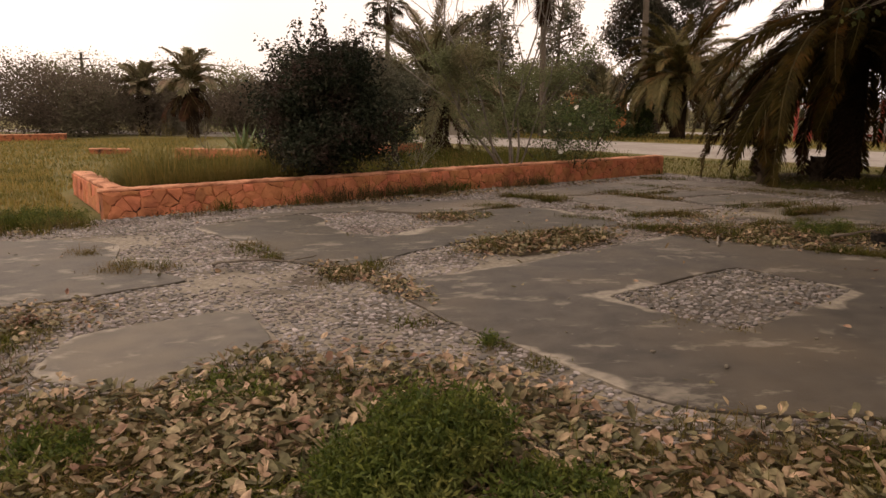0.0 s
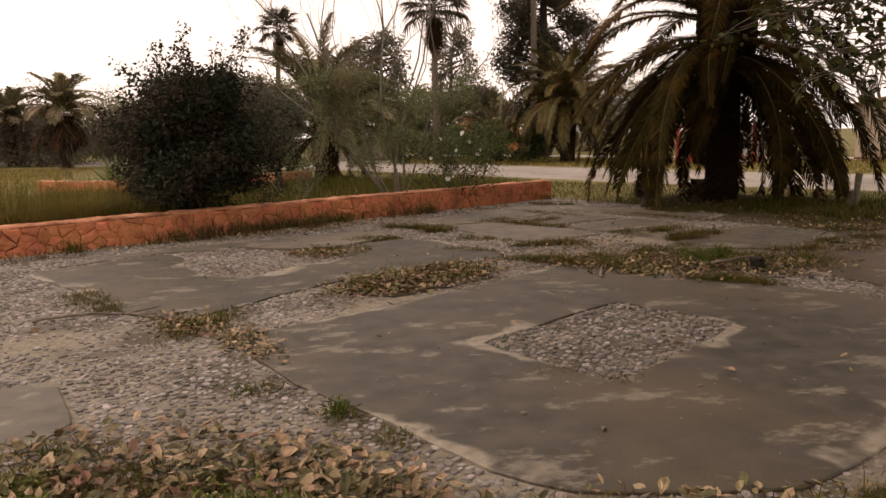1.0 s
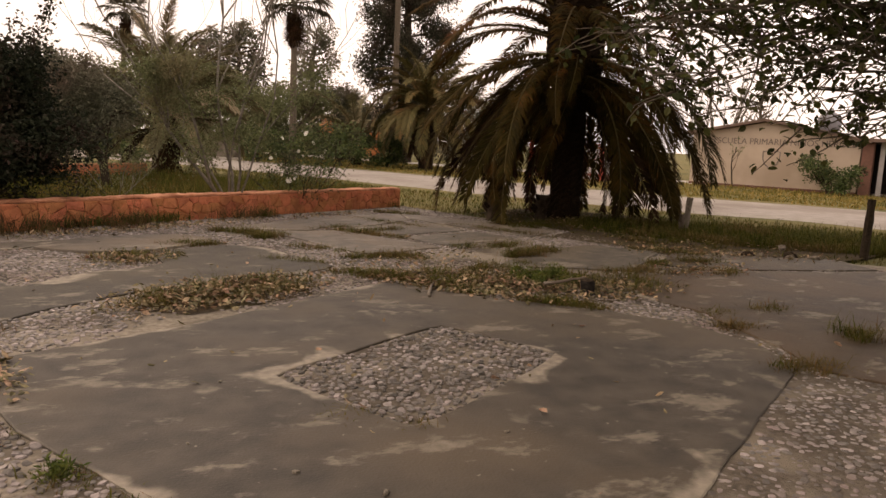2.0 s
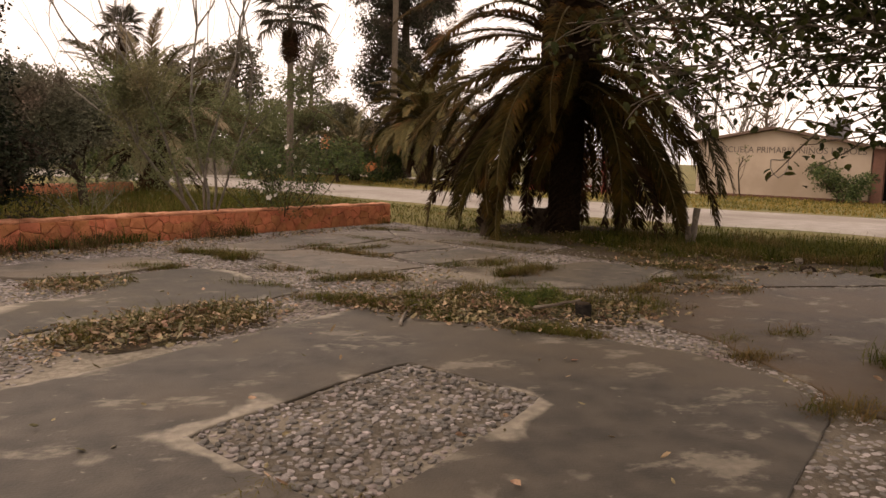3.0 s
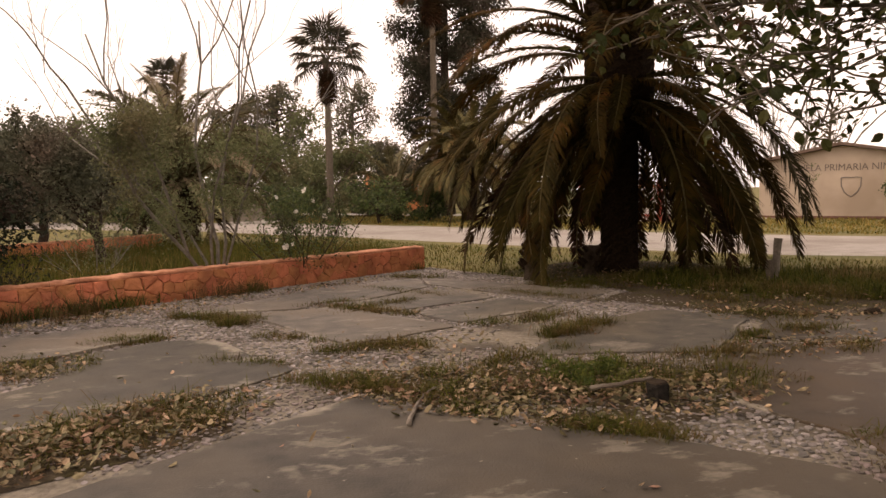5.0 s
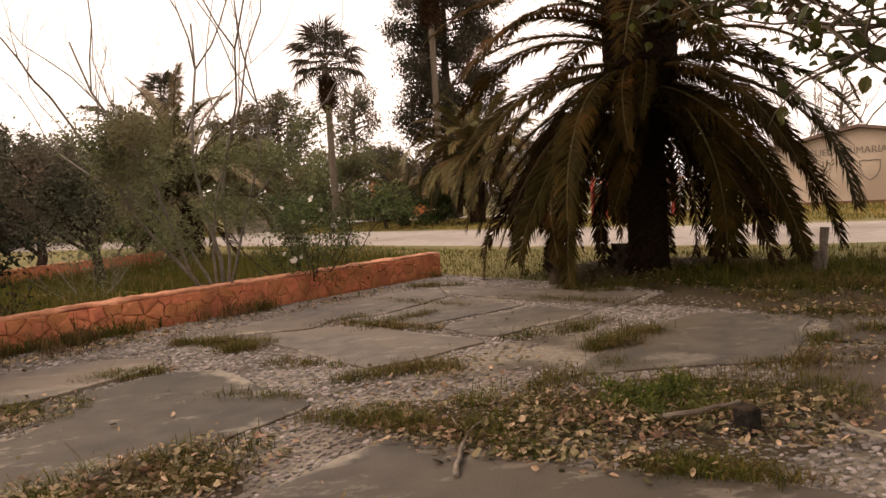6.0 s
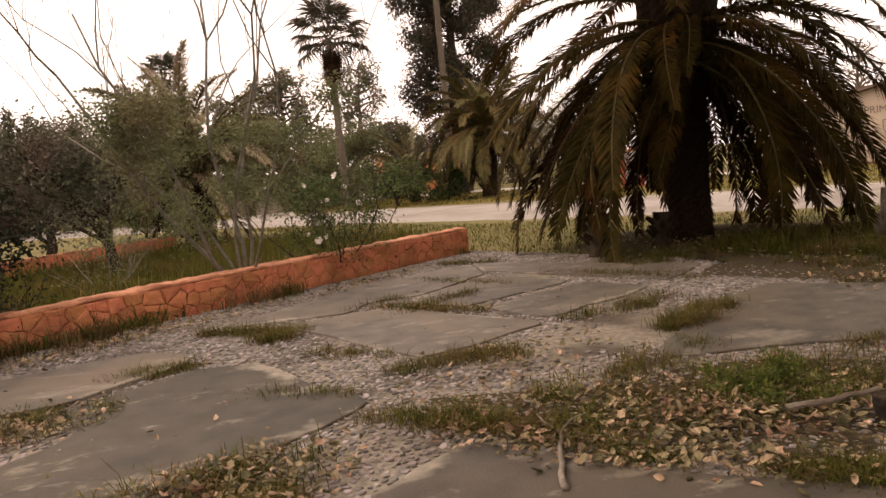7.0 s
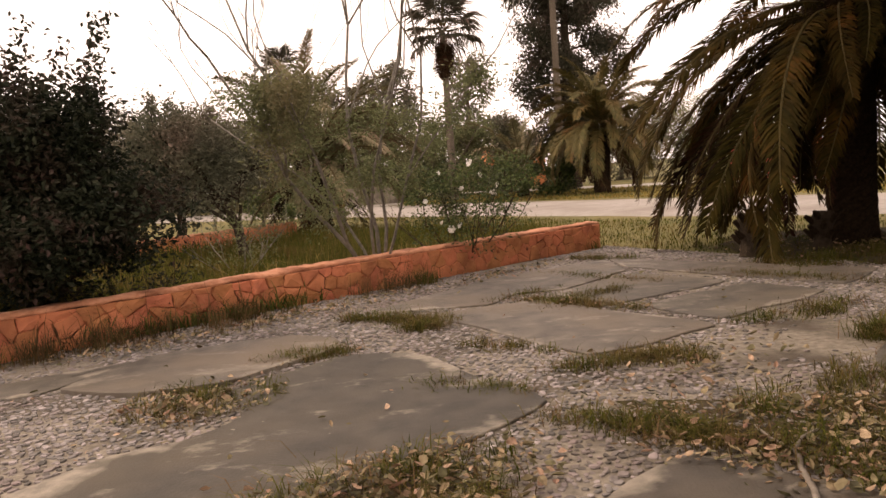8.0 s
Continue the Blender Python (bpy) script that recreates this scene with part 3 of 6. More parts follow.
def cobble_spots():
    """Jittered grid over the paving, left out where slabs lie; the square window of the large slab comes first."""
    step = 0.049
    xs, ys = np.arange(-7.5, 9.5, step), np.arange(1.5, 16.8, step * 0.92)
    X, Y = np.meshgrid(xs, ys)
    X = X + (np.arange(len(ys)) % 2)[:, None] * step / 2
    P = np.stack([X.ravel(), Y.ravel()], 1) + RNG.uniform(-0.014, 0.014, (X.size, 2))
    ok = in_poly(P, PAVED)
    inwin = in_poly(P, WINDOW)
    for poly in SLABS:
        ok &= ~in_poly(P, poly)
    ok |= inwin
    bare = np.array([noise.noise((p[0] * 0.55, p[1] * 0.55, 4)) for p in P])
    keep = ok & ((bare < 0.36 + RNG.uniform(-0.15, 0.15, len(P))) | inwin)
    keep &= RNG.uniform(0, 1, len(P)) < 0.93
    return P[keep & inwin], P[keep & ~inwin]


def lay_cobbles():
    win, rest = cobble_spots()
    meshes = [mesh_of("cobble", V, F, [M_COBBLE]) for V, F in COBBLES]
    win = win[RNG.permutation(len(win))]
    for i, p in enumerate(win[:300]):
        ob = piece("cobble", meshes[i % 10], pavement)
        s = RNG.uniform(0.018, 0.034)
        ob.matrix_basis = Matrix.LocRotScale((p[0], p[1], 0.002 + RNG.uniform(-0.003, 0.004)), Euler((RNG.normal() * 0.12, RNG.normal() * 0.12, RNG.uniform(0, 6.28))), (s, s, s * 0.9))
    rest = np.concatenate([rest, win[300:]])
    Vs, Fs, o = [], [], 0
    for i in range(10):
        P = rest[i::10]
        V, F = COBBLES[i]
        n, m = len(P), len(V)
        a = RNG.uniform(0, 6.28, n)
        s = RNG.uniform(0.014, 0.032, n)[:, None]
        x = (V[None, :, 0] * np.cos(a)[:, None] - V[None, :, 1] * np.sin(a)[:, None]) * s + P[:, :1]
        y = (V[None, :, 0] * np.sin(a)[:, None] + V[None, :, 1] * np.cos(a)[:, None]) * s + P[:, 1:2]
        tx, ty = RNG.normal(0, 0.12, (n, 1)), RNG.normal(0, 0.12, (n, 1))
        z = V[None, :, 2] * s * 0.72 + (x - P[:, :1]) * tx + (y - P[:, 1:2]) * ty - 0.003 + RNG.uniform(-0.005, 0.004, (n, 1))
        Vs.append(np.stack([x, y, z], -1).reshape(-1, 3))
        off = (np.arange(n) * m)[:, None] + o
        for f in F:
            Fs.append((off + np.array(f)[None, :]).tolist())
        o += n * m
    faces = [tuple(q) for g in Fs for q in g]
    ob = piece("cobbles", mesh_of("cobbles", np.concatenate(Vs), faces, [M_COBBLE]), pavement, "worn grey river cobbles set in mortar")
    tagged(ob, kind="stuff")


# ---- orange stone planter walls ----
def clip(poly, px, py, nx, ny):
    """The part of a polygon on the side of a line away from its normal."""
    out = []
    for i in range(len(poly)):
        a, b = poly[i - 1], poly[i]
        da, db = (a[0] - px) * nx + (a[1] - py) * ny, (b[0] - px) * nx + (b[1] - py) * ny
        if (da <= 0) != (db <= 0):
            t = da / (da - db)
            out.append((a[0] + (b[0] - a[0]) * t, a[1] + (b[1] - a[1]) * t))
        if db <= 0:
            out.append(b)
    return out


def stone_cells(length, height, step, rng, joint):
    """Irregular flagstone outlines that fill a strip, with open joints."""
    nx, ny = max(2, round(length / step)), max(1, round(height / (step * 0.72)))
    seeds = [((i + 0.5 + rng.uniform(-0.42, 0.42) + 0.5 * (j % 2)) * length / nx, (j + 0.5 + rng.uniform(-0.36, 0.36)) * height / ny) for i in range(-1, nx + 1) for j in range(ny)]
    cells = []
    for k, s in enumerate(seeds):
        poly = [(max(0.0, s[0] - 0.7), 0.0), (min(length, s[0] + 0.7), 0.0), (min(length, s[0] + 0.7), height), (max(0.0, s[0] - 0.7), height)]
        for q, o in enumerate(seeds):
            if q != k and abs(o[0] - s[0]) < 1.3 and len(poly) > 2:
                dx, dy = o[0] - s[0], o[1] - s[1]
                d = math.hypot(dx, dy)
                g = joint * rng.choice((0.0, 0.1, 0.3, 0.8, 1.4, 2.0))
                poly = clip(poly, s[0] + dx / 2 - dx / d * g / 2, s[1] + dy / 2 - dy / d * g / 2, dx / d, dy / d)
        if len(poly) > 2:
            cx, cy = sum(p[0] for p in poly) / len(poly), sum(p[1] for p in poly) / len(poly)
            if max(math.hypot(p[0] - cx, p[1] - cy) for p in poly) > 0.05:
                cells.append(poly)
    return cells


def stone_wall(name, p0, p1, height, thick, label, step=0.30, stones=True, seed=1, base=-0.08):
    """A low wall from p0 to p1: mortar core, flagstones on the face to the right of that line, rough coping."""
    rng = random.Random(seed)
    a, b = np.array(p0, dtype=float), np.array(p1, dtype=float)
    L = float(np.hypot(*(b - a)))
    ang = math.atan2(b[1] - a[1], b[0] - a[0])
    wall = thing(name, label, "wall", kind="structure", at=(a[0], a[1], 0))
    wall.rotation_euler = (0, 0, ang)
    box_part("core", (0, L, 0, thick, base, height - 0.045), M_JOINT, wall, "stained orange mortar")
    # coping: lumpy rounded cap
    n = max(4, int(L / 0.09))
    prof = [(0.006 if stones else -0.016, height - 0.04), (0.004 if stones else -0.012, height - 0.018), (0.022, height), (thick * 0.5, height + 0.006), (thick - 0.01, height), (thick + 0.02, height - 0.04), (thick + 0.02, height - 0.06)]
    V, F = [], []
    for i in range(n + 1):
        x = L * i / n + (-0.02 if i == 0 else 0.02 if i == n else 0)
        for j, (y, z) in enumerate(prof):
            w = noise.noise((x * 3 + seed, j * 0.6, 1)) * 0.016 + noise.noise((x * 11, j * 0.9, seed)) * 0.014
            V.append((x, y + w * 1.3, z + w))
    k = len(prof)
    for i in range(n):
        for j in range(k):
            F.append((i * k + j, (i + 1) * k + j, (i + 1) * k + (j + 1) % k, i * k + (j + 1) % k))
    F += [tuple(range(k)), tuple(n * k + j for j in range(k))[::-1]]
    piece("coping", mesh_of("coping", V, F, [M_COPING], smooth=True), wall, "faded orange rough mortar coping")
    if stones:
        for poly in stone_cells(L, height - 0.008 - base * 0.4, step, rng, 0.011):
            cx, cy = sum(p[0] for p in poly) / len(poly), sum(p[1] for p in poly) / len(poly)
            rough = []
            for p, q in zip(poly, poly[1:] + poly[:1]):
                k = 3 if math.dist(p, q) > 0.09 else 1
                for t in range(k):
                    f, g = t / k, (0.010 if t else 0.004)
                    rough.append((p[0] + (q[0] - p[0]) * f + rng.uniform(-g, g), min(height - 0.01, p[1] + (q[1] - p[1]) * f + rng.uniform(-g, g))))
            poly = rough
            d = rng.uniform(0.010, 0.030)
            V, m = [], len(poly)
            for s, y in ((1.0, 0.002), (0.985, -d * 0.7), (0.88, -d)):
                for p in poly:
                    V.append((cx + (p[0] - cx) * s + rng.uniform(-0.006, 0.006), y + rng.uniform(-0.006, 0.006) * (s < 1), base * 0.4 + cy + (p[1] - cy) * s))
            V.append((cx + rng.uniform(-0.02, 0.02), -d - rng.uniform(-0.004, 0.014), base * 0.4 + cy + rng.uniform(-0.02, 0.02)))
            F = [(r * m + i, r * m + (i + 1) % m, (r + 1) * m + (i + 1) % m, (r + 1) * m + i) for r in range(2) for i in range(m)] + [(2 * m + i, 2 * m + (i + 1) % m, 3 * m) for i in range(m)]
            piece("stone", mesh_of("stone", V, F, [M_STONE]), wall)
    return wall


stone_wall("wall_north", (-4.62, 10.12), (4.86, 16.86), 0.39, 0.26, "low orange painted flagstone planter wall", step=0.21, seed=4)
cavity = bpy.data.objects["wall_north"]
for d, z, r in ((7.35, 0.19, 0.06), (9.3, 0.2, 0.035), (9.9, 0.16, 0.03)):
    V = [(d + math.cos(a) * r * (1 + 0.4 * noise.noise((a, d, 0))), -0.036, z + math.sin(a) * r * (0.8 + 0.5 * noise.noise((a * 2, d, 3)))) for a in np.linspace(0, 6.283, 16, endpoint=False)]
    V += [(d + (v[0] - d) * 0.7, -0.042, z + (v[2] - z) * 0.7) for v in V]
    F = [(i, (i + 1) % 16, 16 + (i + 1) % 16, 16 + i) for i in range(16)] + [tuple(range(16, 32))]
    piece("cavity", mesh_of("cavity", V, F, [M_JOINT]), cavity, "dark crumbled hole with dead weeds")
stone_wall("wall_west", (-6.75, 13.5), (-4.68, 10.36), 0.39, 0.26, "low orange painted planter wall turning back", seed=9)
stone_wall("wall_far_planter", (-4.7, 20.9), (-0.9, 25.4), 0.36, 0.25, "low faded orange planter wall in weeds", step=0.5, seed=12)
stone_wall("wall_far_side", (-8.4, 22.9), (-4.75, 21.1), 0.36, 0.25, "low faded orange planter wall in weeds", step=0.5, seed=15)
stone_wall("wall_meadow", (-13.4, 27.6), (-11.8, 27.2), 0.16, 0.25, "short orange wall in the meadow", stones=False, seed=16)
stone_wall("wall_meadow_far", (-31, 37.5), (-22, 42.5), 0.35, 0.3, "far low orange wall beyond the meadow", stones=False, seed=17)

# ---- palms ----
def feather_frond(name, length, start, droop, pairs, leaflet, mat, twist=0.0, ragged=0.0, width=0.034, power=1.25):
    """A feather leaf: arched midrib from the origin outwards along x, with leaflets in a V on both sides."""
    n = 18
    s = np.linspace(0, 1, n)
    el = np.radians(start - droop * s ** power)
    step = length / (n - 1)
    x = np.concatenate([[0], np.cumsum(np.cos(el[:-1]) * step)])
    z = np.concatenate([[0], np.cumsum(np.sin(el[:-1]) * step)])
    y = twist * s ** 2 * length
    P = np.stack([x, y, z], 1)
    rV, rF = tube(P, 0.030 * (1 - 0.85 * s) + 0.004, 5)
    t = np.repeat(np.linspace(0.10, 0.995, pairs), 2)
    side = np.tile([1.0, -1.0], pairs)
    t = np.clip(t + RNG.normal(0, 0.004, len(t)), 0.08, 1)
    if ragged:
        keep = RNG.uniform(0, 1, len(t)) > ragged
        t, side = t[keep], side[keep]
    C = np.stack([np.interp(t, s, P[:, k]) for k in range(3)], 1)
    T = unit(np.stack([np.interp(t, s, np.gradient(P[:, k])) for k in range(3)], 1))
    up = unit(np.cross(np.cross(T, np.array([[0, 0, 1.0]]) + 1e-6), T))
    S = np.cross(T, up) * side[:, None]
    prof = np.minimum(1, 0.45 + t * 3.0) * np.where(t > 0.72, 1 - (t - 0.72) * 2.2, 1)
    L = (leaflet * prof * RNG.uniform(0.85, 1.12, len(t)))[:, None]
    d = unit(S * 0.78 + T * RNG.uniform(0.65, 1.15, (len(t), 1)) + up * RNG.uniform(0.0, 0.40, (len(t), 1)))
    down = np.array([[0, 0, -1.0]])
    tip = C + d * L + down * L * RNG.uniform(0.12, 0.45, (len(t), 1))
    mid = C + d * L * 0.5 + down * L * 0.04
    w = unit(np.cross(d, up)) * width / 2
    q = np.stack([C - w * 0.6, mid - w, tip, mid + w, C + w * 0.6], 1).reshape(-1, 3)
    m = len(t)
    b = np.arange(m)[:, None] * 5 + len(rV)
    F = rF + (b + np.array([[0, 1, 3, 4]])).tolist() + (b + np.array([[1, 2, 3]])).tolist()
    idx = [0] * len(rF) + [1] * (2 * m)
    return mesh_of(name, np.concatenate([rV, q]), F, [M_RACHIS, mat], idx)


def fan_leaf(name, radius, mat, stem=0.9, drop=0.0):
    """A fan leaf: stalk along x and a pleated half-round blade of pointed segments."""
    rV, rF = tube([(0, 0, 0), (stem * 0.5, 0, 0.05), (stem, 0, 0.02 - drop * 0.2)], [0.03, 0.022, 0.018], 4)
    V, F = [], []
    k = 26
    for i in range(k):
        a = radians(-105 + 210 * (i + 0.5) / k)
        r = radius * (0.72 + 0.28 * math.cos(a * 0.6)) * random.uniform(0.85, 1.1)
        h = radians(210 / k) * 0.36
        z = 0.03 * (-1) ** i
        sag = -0.42 * radius * random.uniform(0.3, 1.4) - drop * 0.4
        c = np.array([stem, 0, 0.02 - drop * 0.2])
        p = [c, c + np.array([math.cos(a - h) * r * 0.6, math.sin(a - h) * r * 0.6, z]), c + np.array([math.cos(a) * r, math.sin(a) * r, sag]), c + np.array([math.cos(a + h) * r * 0.6, math.sin(a + h) * r * 0.6, -z])]
        o = len(rV) + len(V)
        V += p
        F.append((o, o + 1, o + 2, o + 3))
    return mesh_of(name, np.concatenate([rV, np.array(V)]), rF + F, [M_RACHIS, mat], [0] * len(rF) + [1] * k)


def palm_trunk(parent, height, r0, r1, boss=0.0, label="", lean=(0, 0), swell=0.62, mat=None):
    """Trunk with diamond leaf scars as real relief and, on top, a swollen boss of cut leaf bases."""
    rows, sides = int(height / 0.07), 22
    V = []
    for i in range(rows + 1):
        f = i / rows
        z = f * height
        r = r0 + (r1 - r0) * f + 0.10 * r0 * math.exp(-z * 5)
        if boss:
            r += boss * min(1.0, max(0.0, (f - swell) / (0.38 if swell > 0.5 else 0.14))) ** 1.4
        for j in range(sides):
            a = 2 * math.pi * (j + 0.5 * (i % 2)) / sides
            rr = r * (1 + 0.10 * ((i + j) % 2) + 0.10 * noise.noise((math.cos(a) * 2, math.sin(a) * 2, z * 2)))
            V.append((math.cos(a) * rr + lean[0] * f * f, math.sin(a) * rr + lean[1] * f * f, z))
    F = [(i * sides + j, i * sides + (j + 1) % sides, (i + 1) * sides + (j + 1) % sides, (i + 1) * sides + j) for i in range(rows) for j in range(sides)]
    F += [tuple(rows * sides + j for j in range(sides))]
    return piece("trunk", mesh_of("trunk", V, F, [mat or M_PALMTRUNK]), parent, label)


def put_frond(me, parent, z, az, r=0.15, tilt=0.0, s=1.0, name="frond", label="", roll=0.0):
    ob = piece(name, me, parent, label)
    ob.matrix_basis = Matrix.Translation((math.cos(az) * r, math.sin(az) * r, z)) @ Matrix.Rotation(az, 4, "Z") @ Matrix.Rotation(-radians(tilt), 4, "Y") @ Matrix.Rotation(roll, 4, "X") @ Matrix.Scale(s, 4)
    return ob


def feather_palm(at, label, trunk_h, r0, r1, boss, crown, length, tiers, mat, dead=0, group="palms", pairs=56, leaflet=0.46, seed=3, turn=0.0, width=0.034, dead_z=None, swell=0.62, gap=None):
    """tiers: (how many, start angle, droop, height in the crown)."""
    rng = random.Random(seed)
    palm = thing("palm", label, "palm tree", group, at=at)
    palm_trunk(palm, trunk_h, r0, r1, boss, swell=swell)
    for k, (count, start, droop, z) in enumerate(tiers):
        shapes = [feather_frond("frond", length * rng.uniform(0.92, 1.06), start + rng.uniform(-5, 5), droop + rng.uniform(-10, 10), pairs, leaflet, mat, rng.uniform(-0.08, 0.08), width=width, power=0.95 if start < 15 else 1.25) for _ in range(3)]
        for i in range(count):
            az = turn + 2 * math.pi * (i + 0.37 * k) / count + rng.uniform(-0.16, 0.16)
            short = 0.66 if gap is not None and start < 15 and abs((az - gap + math.pi) % (2 * math.pi) - math.pi) < 0.42 else 1.0
            put_frond(shapes[i % 3], palm, crown + z + rng.uniform(-0.08, 0.08), az, 0.18, rng.uniform(-5, 5), short * rng.uniform(0.86, 1.08), roll=rng.uniform(-0.35, 0.35))
    if dead:
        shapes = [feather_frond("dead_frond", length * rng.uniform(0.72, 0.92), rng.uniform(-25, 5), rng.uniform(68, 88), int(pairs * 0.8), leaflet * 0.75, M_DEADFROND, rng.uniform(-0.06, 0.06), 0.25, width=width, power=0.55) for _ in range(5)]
        for i in range(dead):
            az = turn + 2 * math.pi * i / dead + rng.uniform(-0.2, 0.2)
            if gap is not None and abs((az - gap + math.pi) % (2 * math.pi) - math.pi) < 0.26:
                continue
            put_frond(shapes[i % 5], palm, (dead_z or crown - 0.25) + rng.uniform(-0.25, 0.1), az, 0.3, rng.uniform(-6, 6), rng.uniform(0.82, 1.1), "dead_frond", "dry brown hanging leaf", rng.uniform(-0.6, 0.6))
    return palm


MAIN = (7.85, 14.9, -0.02)
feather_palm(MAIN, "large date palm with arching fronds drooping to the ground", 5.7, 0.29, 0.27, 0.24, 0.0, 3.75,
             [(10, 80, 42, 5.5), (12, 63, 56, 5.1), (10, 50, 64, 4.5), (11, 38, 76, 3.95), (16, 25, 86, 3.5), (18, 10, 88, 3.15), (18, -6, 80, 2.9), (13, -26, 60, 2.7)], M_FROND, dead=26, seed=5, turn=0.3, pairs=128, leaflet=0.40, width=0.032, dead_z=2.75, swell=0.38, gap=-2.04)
feather_palm((-0.4, 26.3, -0.02), "dusty date palm with upright feathery fronds behind the planter", 1.9, 0.34, 0.40, 0.10, 1.7, 3.35,
             [(6, 84, 58, 0.75), (13, 74, 78, 0.45), (22, 64, 96, 0.15), (20, 50, 104, -0.05), (16, 28, 110, -0.25)], M_GREYFROND, dead=10, seed=8, pairs=120, leaflet=0.44, width=0.030)
feather_palm((11.5, 37.8, -0.02), "young golden date palm beyond the dirt road", 2.7, 0.34, 0.38, 0.16, 2.9, 3.5,
             [(10, 78, 70, 0.5), (16, 62, 96, 0.35), (18, 42, 112, 0.2), (18, 20, 104, 0.05), (12, 0, 86, -0.05)], M_GOLDFROND, dead=8, seed=11, pairs=80, leaflet=0.5, width=0.05)
feather_palm((-15.4, 44.5, -0.02), "far date palm with a brown skirt of dead fronds", 2.9, 0.32, 0.34, 0.16, 3.0, 2.2,
             [(10, 76, 55, 0.6), (12, 55, 90, 0.4), (10, 32, 105, 0.2)], M_GREYFROND, dead=16, seed=14, pairs=24, leaflet=0.6, width=0.1)
feather_palm((-21.0, 51.0, -0.02), "far date palm among thicket", 2.6, 0.32, 0.34, 0.1, 2.8, 1.9,
             [(10, 78, 55, 0.5), (12, 55, 80, 0.3), (9, 30, 95, 0.1)], M_GREYFROND, seed=15, pairs=22, leaflet=0.6, width=0.1)
feather_palm((8.4, 40.5, -0.02), "small young palm beside the far shrubs", 0.8, 0.25, 0.25, 0.1, 1.2, 3.0,
             [(8, 72, 60, 0.4), (9, 50, 90, 0.2)], M_GREYFROND, seed=17, pairs=22, leaflet=0.55, width=0.08)


def fan_palm(at, height, label, crown=1.8, seed=1, skirt=24, lean=(0, 0)):
    rng = random.Random(seed)
    palm = thing("fan_palm", label, "palm tree", "fan palms", at=at)
    palm_trunk(palm, height, 0.19, 0.13, lean=lean, mat=M_BARK)
    live = [fan_leaf("fan_leaf", crown * 0.66, M_SHEOAK, crown * 0.55) for _ in range(3)]
    dead = [fan_leaf("dead_fan_leaf", crown * 0.55, M_DEADFROND, crown * 0.4, 0.5) for _ in range(2)]
    for i in range(26):
        tilt = 80 - 115 * (i / 25) + rng.uniform(-8, 8)
        ob = put_frond(live[i % 3], palm, height + 0.25 - i * 0.012, i * 2.39996, 0.1, tilt, rng.uniform(0.85, 1.1), "fan_leaf")
        ob.location.x += lean[0]
        ob.location.y += lean[1]
    for i in range(skirt):
        ob = put_frond(dead[i % 2], palm, height - 0.1 - 1.3 * (i / skirt), i * 2.39996, 0.1, -76 + rng.uniform(-8, 8), rng.uniform(0.5, 0.85), "dead_fan_leaf", "dry brown hanging fan leaf")
        ob.location.x += lean[0]
        ob.location.y += lean[1]
    return palm


fan_palm((5.2, 42.2, -0.05), 8.45, "tall fan palm with a brown leaf skirt", seed=2)
fan_palm((-4.6, 54.6, -0.05), 9.0, "far tall fan palm against the pale sky", 1.3, seed=3, lean=(0.3, 0))
fan_palm((11.1, 43.4, -0.05), 12.9, "very tall fan palm beside a dark she-oak", 2.0, seed=4, skirt=26)


# ---- trees and shrubs ----
def limb_path(a, b, bend, n=7, rng=random):
    a, b = np.array(a, dtype=float), np.array(b, dtype=float)
    t = np.linspace(0, 1, n)[:, None]
    off = np.array([rng.uniform(-1, 1), rng.uniform(-1, 1), rng.uniform(-0.3, 0.8)]) * bend
    wob = np.array([[rng.uniform(-1, 1) for _ in range(3)] for _ in range(n)]) * bend * 0.18
    wob[0] = wob[-1] = 0
    return a + (b - a) * t + off * np.sin(t * np.pi) + wob


